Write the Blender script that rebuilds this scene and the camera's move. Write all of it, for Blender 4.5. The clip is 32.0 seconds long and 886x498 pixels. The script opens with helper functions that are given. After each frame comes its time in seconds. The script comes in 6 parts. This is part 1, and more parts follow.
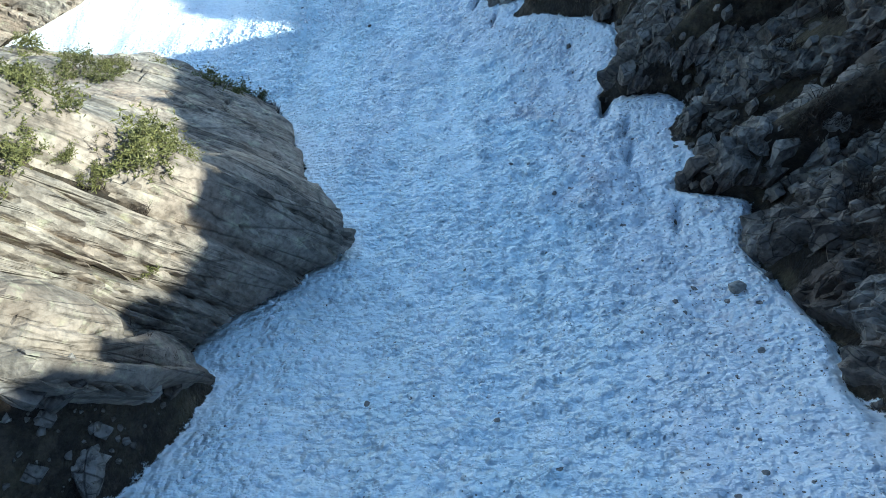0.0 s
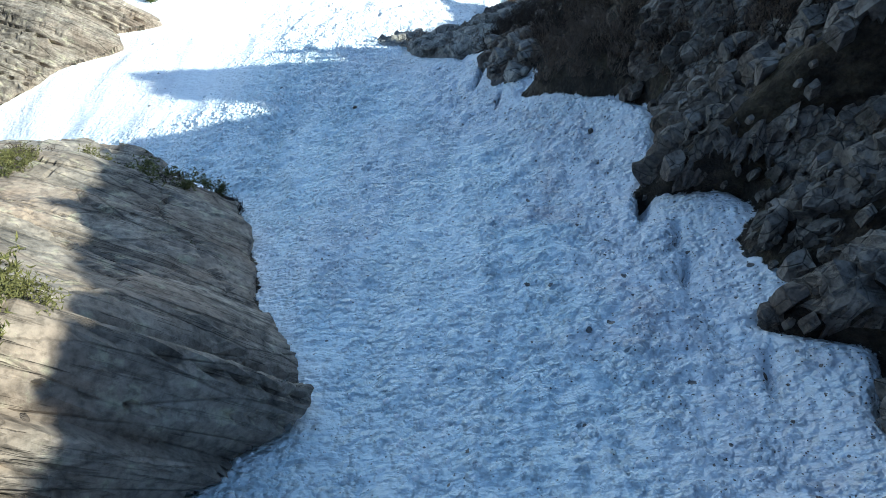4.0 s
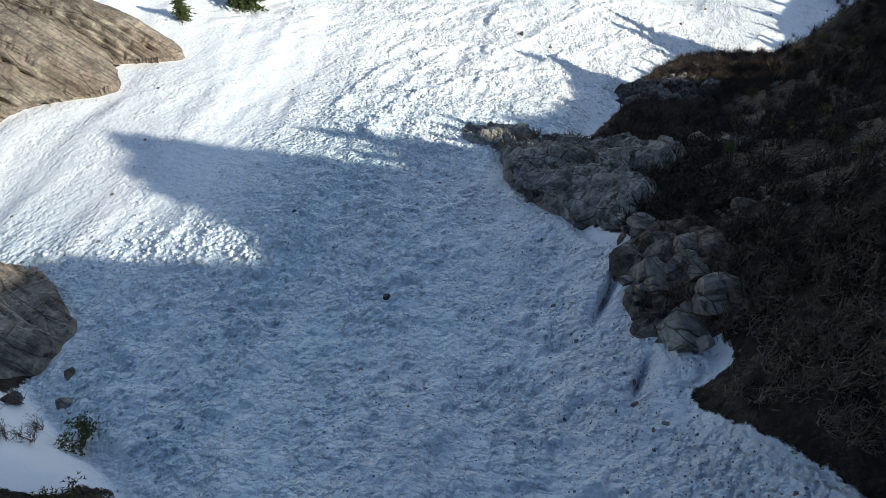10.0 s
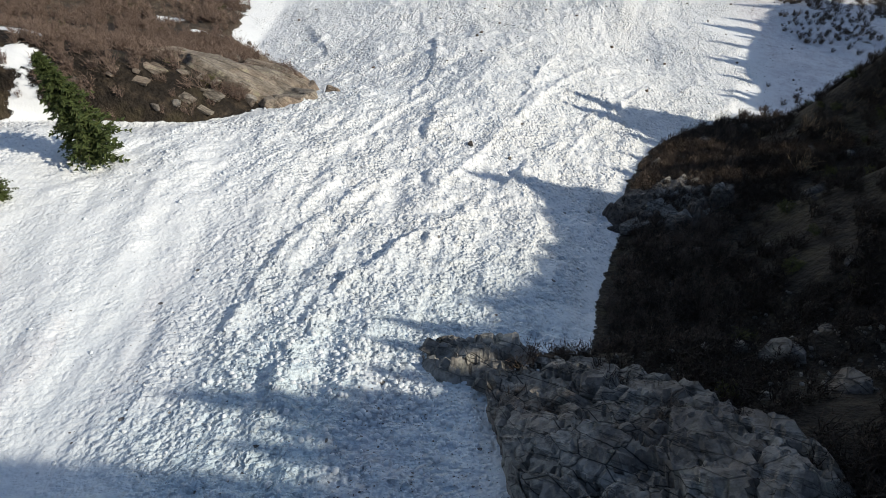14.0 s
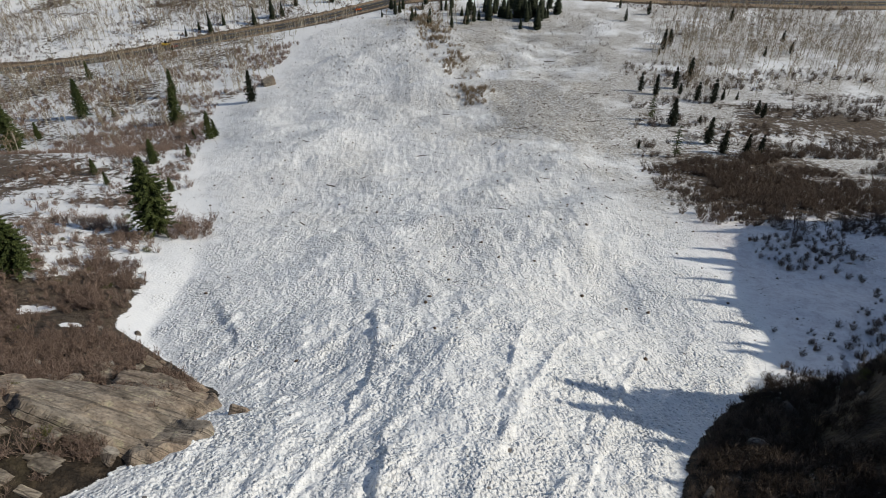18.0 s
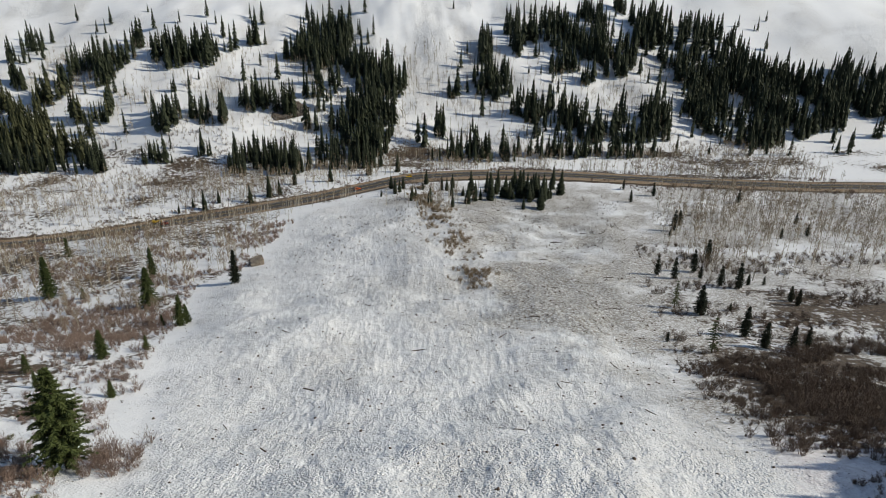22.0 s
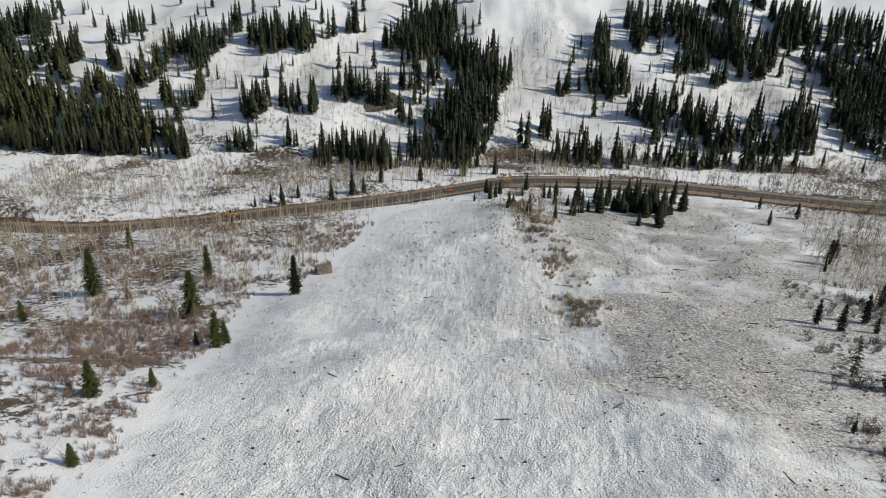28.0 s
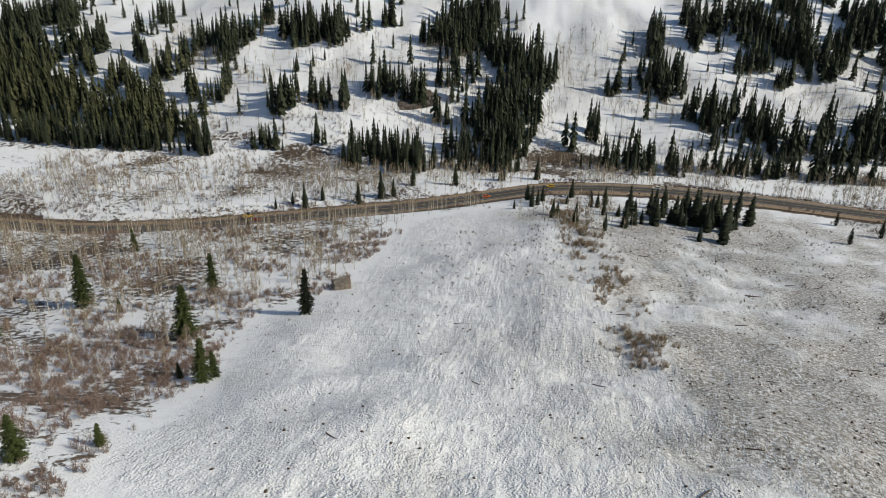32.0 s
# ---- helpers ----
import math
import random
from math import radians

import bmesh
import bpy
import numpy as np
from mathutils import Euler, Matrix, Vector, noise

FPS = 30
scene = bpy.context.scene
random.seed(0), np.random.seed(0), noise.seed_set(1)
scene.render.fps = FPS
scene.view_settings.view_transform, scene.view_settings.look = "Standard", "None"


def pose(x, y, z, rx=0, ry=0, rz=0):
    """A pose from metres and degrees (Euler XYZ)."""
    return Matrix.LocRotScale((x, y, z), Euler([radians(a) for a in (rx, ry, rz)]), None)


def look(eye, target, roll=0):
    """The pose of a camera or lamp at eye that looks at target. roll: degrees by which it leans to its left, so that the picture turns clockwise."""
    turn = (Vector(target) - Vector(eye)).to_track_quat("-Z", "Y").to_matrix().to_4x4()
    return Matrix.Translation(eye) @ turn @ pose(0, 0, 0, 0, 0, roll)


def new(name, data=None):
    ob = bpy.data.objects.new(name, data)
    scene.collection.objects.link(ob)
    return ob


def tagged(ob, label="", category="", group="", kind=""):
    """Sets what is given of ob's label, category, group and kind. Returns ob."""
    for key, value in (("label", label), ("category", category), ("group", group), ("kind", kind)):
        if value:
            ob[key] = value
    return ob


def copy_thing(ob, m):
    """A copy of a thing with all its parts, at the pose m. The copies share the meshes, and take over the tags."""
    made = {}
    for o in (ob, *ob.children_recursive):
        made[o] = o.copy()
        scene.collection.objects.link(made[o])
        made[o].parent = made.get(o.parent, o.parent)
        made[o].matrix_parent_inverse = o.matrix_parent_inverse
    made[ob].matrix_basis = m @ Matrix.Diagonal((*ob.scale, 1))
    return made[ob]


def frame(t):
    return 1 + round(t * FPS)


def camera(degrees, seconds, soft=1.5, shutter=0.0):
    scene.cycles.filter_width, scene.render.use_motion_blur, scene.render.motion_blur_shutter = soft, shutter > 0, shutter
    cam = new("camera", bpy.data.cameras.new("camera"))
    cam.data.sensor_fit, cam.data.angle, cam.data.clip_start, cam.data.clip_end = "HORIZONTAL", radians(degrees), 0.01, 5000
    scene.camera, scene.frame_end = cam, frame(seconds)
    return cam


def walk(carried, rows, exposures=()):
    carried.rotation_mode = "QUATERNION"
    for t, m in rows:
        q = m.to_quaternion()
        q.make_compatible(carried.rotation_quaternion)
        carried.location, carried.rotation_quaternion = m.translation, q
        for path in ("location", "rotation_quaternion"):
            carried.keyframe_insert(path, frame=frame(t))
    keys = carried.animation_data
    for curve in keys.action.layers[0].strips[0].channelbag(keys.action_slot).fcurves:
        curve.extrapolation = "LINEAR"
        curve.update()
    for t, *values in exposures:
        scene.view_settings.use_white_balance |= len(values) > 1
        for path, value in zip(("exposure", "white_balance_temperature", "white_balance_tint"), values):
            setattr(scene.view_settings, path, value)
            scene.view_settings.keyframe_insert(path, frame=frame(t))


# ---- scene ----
cam = camera(64.2, 32.0, 0.9)
METRES, EYE, TILT, LEAN, TURN = 250.0, 130.0, -63.0, 0.0, 0.0
ROWS = [
    (0.0, 0.0, 0.0, 0.0, 0.0, 0.0, -0.0),
    (0.5, 0.0, 0.0032, -0.0005, -0.0, 0.02, 0.05),
    (1.0, 0.0, 0.0091, -0.0006, 0.02, 0.14, 0.09),
    (1.5, 0.0004, 0.0162, 0.0006, 0.05, 3.52, 0.06),
    (2.0, 0.0003, 0.0238, 0.0021, -0.08, 6.01, 0.06),
    (2.5, 0.0005, 0.0317, 0.0052, -0.05, 6.0, 0.09),
    (3.0, 0.0008, 0.04, 0.0087, -0.07, 6.26, 0.11),
    (3.5, 0.0011, 0.0487, 0.0131, -0.08, 6.24, 0.13),
    (5.5, 0.0014, 0.0868, 0.0369, 0.62, 6.08, -1.49),
    (6.0, 0.0013, 0.0969, 0.0444, 1.42, 6.02, -3.36),
    (6.5, 0.0013, 0.1074, 0.0524, 2.12, 5.93, -4.84),
    (7.0, 0.0009, 0.1181, 0.0608, 2.88, 5.81, -6.56),
    (7.5, 0.0005, 0.129, 0.0694, 3.82, 5.67, -8.48),
    (8.0, 0.0, 0.1402, 0.0788, 4.45, 5.52, -9.62),
    (8.5, -0.001, 0.1516, 0.0882, 4.51, 5.53, -9.72),
    (9.0, -0.0025, 0.1631, 0.0979, 4.66, 5.52, -10.01),
    (9.5, -0.0042, 0.1749, 0.1076, 4.95, 5.51, -10.51),
    (10.0, -0.0062, 0.1866, 0.1177, 4.96, 5.51, -10.51),
    (10.5, -0.0085, 0.1977, 0.1272, 4.98, 5.52, -10.52),
    (11.0, -0.011, 0.2097, 0.1375, 5.03, 5.54, -10.53),
    (11.5, -0.0139, 0.2218, 0.1479, 4.99, 5.55, -10.53),
    (12.0, -0.0168, 0.234, 0.1583, 4.8, 5.61, -10.12),
    (12.5, -0.0196, 0.2465, 0.1691, 3.95, 5.8, -8.23),
    (13.0, -0.0227, 0.2589, 0.1802, 2.87, 5.97, -5.97),
    (13.5, -0.0254, 0.2714, 0.1909, 2.07, 5.97, -4.2),
    (14.0, -0.0281, 0.2839, 0.2032, 1.4, 8.26, -2.9),
    (14.5, -0.0301, 0.2964, 0.2135, 0.89, 10.12, -1.81),
    (16.5, -0.0359, 0.3446, 0.2565, -1.17, 15.35, 2.42),
    (17.0, -0.0367, 0.3569, 0.2671, -1.43, 18.65, 2.74),
    (17.5, -0.0369, 0.369, 0.2774, -1.62, 21.95, 3.04),
    (18.0, -0.0372, 0.3813, 0.2875, -1.79, 24.86, 3.21),
    (18.5, -0.0369, 0.3934, 0.2978, -1.84, 27.21, 3.2),
    (19.0, -0.0365, 0.4058, 0.3087, -1.89, 29.0, 3.16),
    (19.5, -0.036, 0.4187, 0.32, -1.94, 30.22, 3.14),
    (20.0, -0.0353, 0.4318, 0.3317, -1.95, 30.2, 3.13),
    (20.5, -0.0344, 0.4433, 0.3463, -2.01, 33.01, 3.07),
    (21.0, -0.0335, 0.4568, 0.3585, -2.1, 38.15, 2.96),
    (21.5, -0.0324, 0.4709, 0.3695, -2.14, 38.83, 2.96),
    (22.0, -0.0317, 0.4836, 0.3823, -2.12, 38.82, 2.91),
    (22.5, -0.0309, 0.4965, 0.3951, -2.01, 38.8, 2.67),
    (23.0, -0.0301, 0.5092, 0.4083, -1.87, 38.77, 2.38),
    (23.5, -0.0298, 0.5222, 0.4214, -1.47, 38.76, 1.52),
    (24.0, -0.029, 0.5351, 0.4344, -0.9, 38.79, 0.31),
    (24.5, -0.028, 0.548, 0.4475, -0.51, 38.82, -0.56),
    (25.0, -0.0274, 0.5609, 0.4606, -0.29, 38.84, -1.03),
    (25.5, -0.027, 0.5737, 0.474, -0.08, 38.83, -1.51),
    (27.5, -0.0262, 0.6252, 0.5269, 1.09, 38.89, -4.2),
    (28.0, -0.0268, 0.6384, 0.5402, 1.38, 38.88, -4.88),
    (28.5, -0.0276, 0.6515, 0.5536, 1.69, 38.85, -5.57),
    (29.0, -0.0287, 0.6645, 0.567, 2.01, 38.83, -6.28),
    (29.5, -0.0298, 0.6778, 0.5804, 2.31, 38.8, -6.98),
    (30.0, -0.0312, 0.6909, 0.594, 2.58, 38.74, -7.59),
    (30.5, -0.0327, 0.7039, 0.6076, 2.67, 38.76, -7.83),
    (31.0, -0.0346, 0.7171, 0.6213, 2.65, 38.83, -7.84),
    (31.5, -0.0368, 0.7305, 0.6353, 2.64, 38.89, -7.86),
    (32.0, -0.0391, 0.7442, 0.65, 2.62, 38.93, -7.89),
]
EXPOSURES = [(0.0, 1.80, 5700, -8), (3.5, 1.53, 5920, -5), (6.0, 1.28, 6080, -1), (9.0, 0.78, 6500, 2), (12.0, 0.47, 6780, 5), (14.0, 0.25, 6900, 6), (17.5, -0.05, 6920, 7), (20.0, -0.02, 6950, 6), (32.0, 0.06, 6980, 6)]
walk(cam, [(t, pose(0, 0, EYE, TILT, LEAN, TURN) @ pose(METRES * x, METRES * y, METRES * z, 90 + pitch, roll, yaw)) for t, x, y, z, yaw, pitch, roll in ROWS], EXPOSURES)

# ---- daylight: clear sky, low sun from the right of the gully ----
SUN_EL, SUN_AZ = radians(35.0), radians(98.0)
world = bpy.data.worlds.new("sky")
scene.world = world
world.use_nodes = True
wn = world.node_tree.nodes
wn.clear()
sky = wn.new("ShaderNodeTexSky")
sky.sky_type, sky.sun_disc = "NISHITA", False
sky.sun_elevation, sky.sun_rotation, sky.altitude = SUN_EL, SUN_AZ, 2400.0
bg = wn.new("ShaderNodeBackground")
bg.inputs["Strength"].default_value = 0.10
wout = wn.new("ShaderNodeOutputWorld")
world.node_tree.links.new(sky.outputs["Color"], bg.inputs["Color"])
world.node_tree.links.new(bg.outputs["Background"], wout.inputs["Surface"])
sun = new("sun", bpy.data.lights.new("sun", "SUN"))
sun.data.energy, sun.data.angle, sun.data.color = 3.2, radians(0.53), (1.0, 0.95, 0.87)
sun_way = Vector((math.sin(SUN_AZ) * math.cos(SUN_EL), math.cos(SUN_AZ) * math.cos(SUN_EL), math.sin(SUN_EL)))
sun.matrix_world = look(sun_way * 900, (0, 0, 0))

# ---- materials ----
def tree_of(name):
    m = bpy.data.materials.new(name)
    m.use_nodes = True
    nt = m.node_tree
    p = nt.nodes["Principled BSDF"]
    p.inputs["Specular IOR Level"].default_value = 0.25
    return m, nt, p


def noise_node(nt, size, detail=4.0, rough=0.55, kind="noise", vec=None):
    """A noise whose features are about size metres across, in object space."""
    if kind == "voronoi":
        n = nt.nodes.new("ShaderNodeTexVoronoi")
        n.inputs["Scale"].default_value = 1.0 / size
    else:
        n = nt.nodes.new("ShaderNodeTexNoise")
        n.inputs["Scale"].default_value = 1.0 / size
        n.inputs["Detail"].default_value = detail
        n.inputs["Roughness"].default_value = rough
    if vec is None:
        tc = nt.nodes.new("ShaderNodeNewGeometry")
        vec = tc.outputs["Position"]
    nt.links.new(vec, n.inputs["Vector"])
    return n.outputs["Distance"] if kind == "voronoi" else n.outputs["Fac"]


def ramp(nt, value, stops):
    r = nt.nodes.new("ShaderNodeValToRGB")
    e = r.color_ramp.elements
    while len(e) < len(stops):
        e.new(0.5)
    for el, (at, col) in zip(e, stops):
        el.position = at
        el.color = (*col, 1.0) if not isinstance(col, float) else (col, col, col, 1.0)
    nt.links.new(value, r.inputs["Fac"])
    return r.outputs["Color"]


def mix(nt, fac, a, b, mode="MIX"):
    m = nt.nodes.new("ShaderNodeMix")
    m.data_type, m.blend_type = "RGBA", mode
    for sock, v in ((m.inputs[0], fac), (m.inputs[6], a), (m.inputs[7], b)):
        if isinstance(v, bpy.types.NodeSocket):
            nt.links.new(v, sock)
        elif isinstance(v, tuple):
            sock.default_value = (*v, 1.0)
        else:
            sock.default_value = v
    return m.outputs[2]


def maths(nt, op, a, b=0.0, c=None):
    m = nt.nodes.new("ShaderNodeMath")
    m.operation = op
    for sock, v in zip(m.inputs, (a, b) if c is None else (a, b, c)):
        if isinstance(v, bpy.types.NodeSocket):
            nt.links.new(v, sock)
        else:
            sock.default_value = v
    return m.outputs[0]


def bump(nt, p, height, strength, dist):
    b = nt.nodes.new("ShaderNodeBump")
    b.inputs["Strength"].default_value = strength
    b.inputs["Distance"].default_value = dist
    nt.links.new(height, b.inputs["Height"])
    nt.links.new(b.outputs["Normal"], p.inputs["Normal"])


def attr(nt, name):
    a = nt.nodes.new("ShaderNodeAttribute")
    a.attribute_name = name
    return a.outputs["Fac"]


def stretched(nt, sx, sy, sz):
    geo = nt.nodes.new("ShaderNodeNewGeometry")
    warp = nt.nodes.new("ShaderNodeMapping")
    warp.inputs["Scale"].default_value = (sx, sy, sz)
    nt.links.new(geo.outputs["Position"], warp.inputs["Vector"])
    return warp.outputs["Vector"]


def snow_ground():
    """Snow, churned debris, grit and bare soil, laid by the cover attributes of the ground."""
    m, nt, p = tree_of("snow_and_soil")
    flow, debris, grit_at = attr(nt, "flow"), attr(nt, "debris"), attr(nt, "grit")
    fine = noise_node(nt, 0.16, 3.0, 0.7)
    # crumb-sized flecks: shaded pits between crumbs painted into the snow's colour
    pit_shade = noise_node(nt, 0.45, 3.0, 0.6)
    clean = ramp(nt, noise_node(nt, 3.0), [(0.3, (0.88, 0.89, 0.91)), (0.7, (0.93, 0.935, 0.94))])
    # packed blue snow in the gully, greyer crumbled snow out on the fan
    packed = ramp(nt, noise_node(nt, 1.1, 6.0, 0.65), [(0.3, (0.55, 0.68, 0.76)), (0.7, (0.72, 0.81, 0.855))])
    packed = mix(nt, 0.6, packed, ramp(nt, pit_shade, [(0.37, 0.55), (0.47, 1.0)]), "MULTIPLY")
    loose = ramp(nt, pit_shade, [(0.34, (0.46, 0.475, 0.50)), (0.44, (0.84, 0.845, 0.85)), (0.60, (0.90, 0.90, 0.90))])
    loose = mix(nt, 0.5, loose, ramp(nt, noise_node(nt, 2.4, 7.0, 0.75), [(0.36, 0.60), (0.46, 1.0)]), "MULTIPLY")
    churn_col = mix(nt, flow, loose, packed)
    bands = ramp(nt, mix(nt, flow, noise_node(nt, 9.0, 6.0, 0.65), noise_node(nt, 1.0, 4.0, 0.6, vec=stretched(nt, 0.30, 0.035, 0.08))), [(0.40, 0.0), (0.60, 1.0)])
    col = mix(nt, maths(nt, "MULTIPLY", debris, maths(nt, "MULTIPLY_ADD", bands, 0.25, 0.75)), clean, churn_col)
    # lanes along the flow that carry more dust
    lane = mix(nt, flow, (1.0, 1.0, 1.0), bands)
    dust_shade = maths(nt, "MULTIPLY", attr(nt, "dust_shade"), ramp(nt, noise_node(nt, 1.6, 8.0, 0.75), [(0.44, 0.0), (0.60, 1.0)]))
    col = mix(nt, maths(nt, "MULTIPLY", maths(nt, "MULTIPLY", dust_shade, lane), 0.6), col, (0.46, 0.40, 0.42))
    # old dusty snow by the right bank; past it the lilac tint paints shade in
    col = mix(nt, maths(nt, "MULTIPLY", attr(nt, "dust_shade"), 0.35), col, (0.74, 0.68, 0.72))
    grit = maths(nt, "MULTIPLY", grit_at, ramp(nt, noise_node(nt, 0.9, 5.0, 0.72), [(0.40, 0.05), (0.55, 1.0)]))
    col = mix(nt, maths(nt, "MULTIPLY", grit, 0.92), col, mix(nt, fine, (0.20, 0.175, 0.14), (0.33, 0.295, 0.245)))
    # single dark crumbs of bark and earth, also painted in for shade among clods
    for size, reach, rate in ((0.22, 0.22, 0.6), (0.6, 0.15, 0.9), (1.4, 0.14, 0.8)):
        v = nt.nodes.new("ShaderNodeTexVoronoi")
        v.inputs["Scale"].default_value = 1.0 / size
        geo = nt.nodes.new("ShaderNodeNewGeometry")
        nt.links.new(geo.outputs["Position"], v.inputs["Vector"])
        pick = nt.nodes.new("ShaderNodeSeparateColor")
        nt.links.new(v.outputs["Color"], pick.inputs["Color"])
        share = maths(nt, "ADD", maths(nt, "MULTIPLY", debris, 0.05), maths(nt, "MULTIPLY", maths(nt, "ADD", maths(nt, "MULTIPLY", attr(nt, "dust_shade"), 0.30), maths(nt, "MULTIPLY", grit_at, 0.7)), rate))
        near = maths(nt, "LESS_THAN", maths(nt, "ADD", v.outputs["Distance"], maths(nt, "MULTIPLY", maths(nt, "SUBTRACT", noise_node(nt, size * 0.4, 3.0), 0.5), 0.35)), reach)
        col = mix(nt, maths(nt, "MULTIPLY", maths(nt, "MULTIPLY", near, maths(nt, "LESS_THAN", pick.outputs[0], share)), 0.85), col, (0.09, 0.07, 0.055))
    # dark humus, with the shade under the bank's brush put into its colour
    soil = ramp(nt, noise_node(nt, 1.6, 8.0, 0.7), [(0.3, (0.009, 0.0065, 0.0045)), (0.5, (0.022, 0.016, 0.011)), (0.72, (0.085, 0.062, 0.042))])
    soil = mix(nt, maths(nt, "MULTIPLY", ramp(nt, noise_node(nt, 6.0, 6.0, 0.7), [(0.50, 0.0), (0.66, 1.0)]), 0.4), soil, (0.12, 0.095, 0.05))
    soil = mix(nt, attr(nt, "humus_shade"), ramp(nt, noise_node(nt, 1.3, 6.0, 0.65), [(0.32, (0.05, 0.036, 0.026)), (0.5, (0.11, 0.082, 0.06)), (0.7, (0.22, 0.175, 0.13))]), soil)
    edge = maths(nt, "ADD", attr(nt, "soil"), maths(nt, "MULTIPLY", maths(nt, "SUBTRACT", noise_node(nt, 2.6, 9.0, 0.75), 0.5), 1.7))
    bare = ramp(nt, edge, [(0.47, 0.0), (0.53, 1.0)])
    col = mix(nt, bare, col, soil)
    nt.links.new(col, p.inputs["Base Color"])
    p.inputs["Roughness"].default_value = 0.72
    # crumbs, clods and clumps, rough in some patches and worn smooth in others; heights in metres
    patch = maths(nt, "MULTIPLY", debris, ramp(nt, noise_node(nt, 2.4, 4.0, 0.6, vec=stretched(nt, 1.0, 0.45, 0.6)), [(0.38, 0.25), (0.56, 1.0)]))
    patch = maths(nt, "MULTIPLY", patch, mix(nt, flow, ramp(nt, noise_node(nt, 13.0, 4.0, 0.6, vec=stretched(nt, 1.4, 0.6, 0.8)), [(0.40, 0.6), (0.58, 1.15)]), (1.0, 1.0, 1.0)))
    h = maths(nt, "MULTIPLY", noise_node(nt, 0.5, 2.0, 0.5), maths(nt, "MULTIPLY_ADD", patch, 0.62, 0.05))
    h = maths(nt, "ADD", h, maths(nt, "MULTIPLY", noise_node(nt, 0.42, kind="voronoi"), maths(nt, "MULTIPLY", patch, -0.30)))
    h = maths(nt, "ADD", h, maths(nt, "MULTIPLY", noise_node(nt, 1.05, kind="voronoi"), maths(nt, "MULTIPLY", patch, maths(nt, "MULTIPLY_ADD", flow, -0.14, -0.16))))
    h = maths(nt, "ADD", h, maths(nt, "MULTIPLY", noise_node(nt, 2.2, 3.0, 0.6, vec=stretched(nt, 1.3, 0.62, 0.8)), maths(nt, "MULTIPLY", debris, maths(nt, "MULTIPLY_ADD", flow, 0.45, 0.50))))
    # slips across the flow in the gully
    h = maths(nt, "ADD", h, maths(nt, "MULTIPLY", noise_node(nt, 1.0, 3.0, 0.55, vec=stretched(nt, 0.6, 1.9, 1.9)), maths(nt, "MULTIPLY", flow, maths(nt, "MULTIPLY", debris, 0.5))))
    # small stones of ice on bare soil
    h = maths(nt, "ADD", h, maths(nt, "MULTIPLY", noise_node(nt, 0.6, 3.0, 0.6), maths(nt, "MULTIPLY", bare, 0.5)))
    bump(nt, p, h, 1.0, 1.0)
    return m


def bedded(nt, along, across, up):
    """Coordinates that follow the tilted bedding planes."""
    geo = nt.nodes.new("ShaderNodeNewGeometry")
    dot = nt.nodes.new("ShaderNodeVectorMath")
    dot.operation = "DOT_PRODUCT"
    nt.links.new(geo.outputs["Position"], dot.inputs[0])
    dot.inputs[1].default_value = (0.32, 1.0, 0.336)
    sep = nt.nodes.new("ShaderNodeSeparateXYZ")
    nt.links.new(geo.outputs["Position"], sep.inputs[0])
    out = nt.nodes.new("ShaderNodeCombineXYZ")
    nt.links.new(maths(nt, "MULTIPLY", sep.outputs[0], along), out.inputs[0])
    nt.links.new(maths(nt, "MULTIPLY", dot.outputs["Value"], across), out.inputs[1])
    nt.links.new(maths(nt, "MULTIPLY", sep.outputs[2], up), out.inputs[2])
    return out.outputs[0]


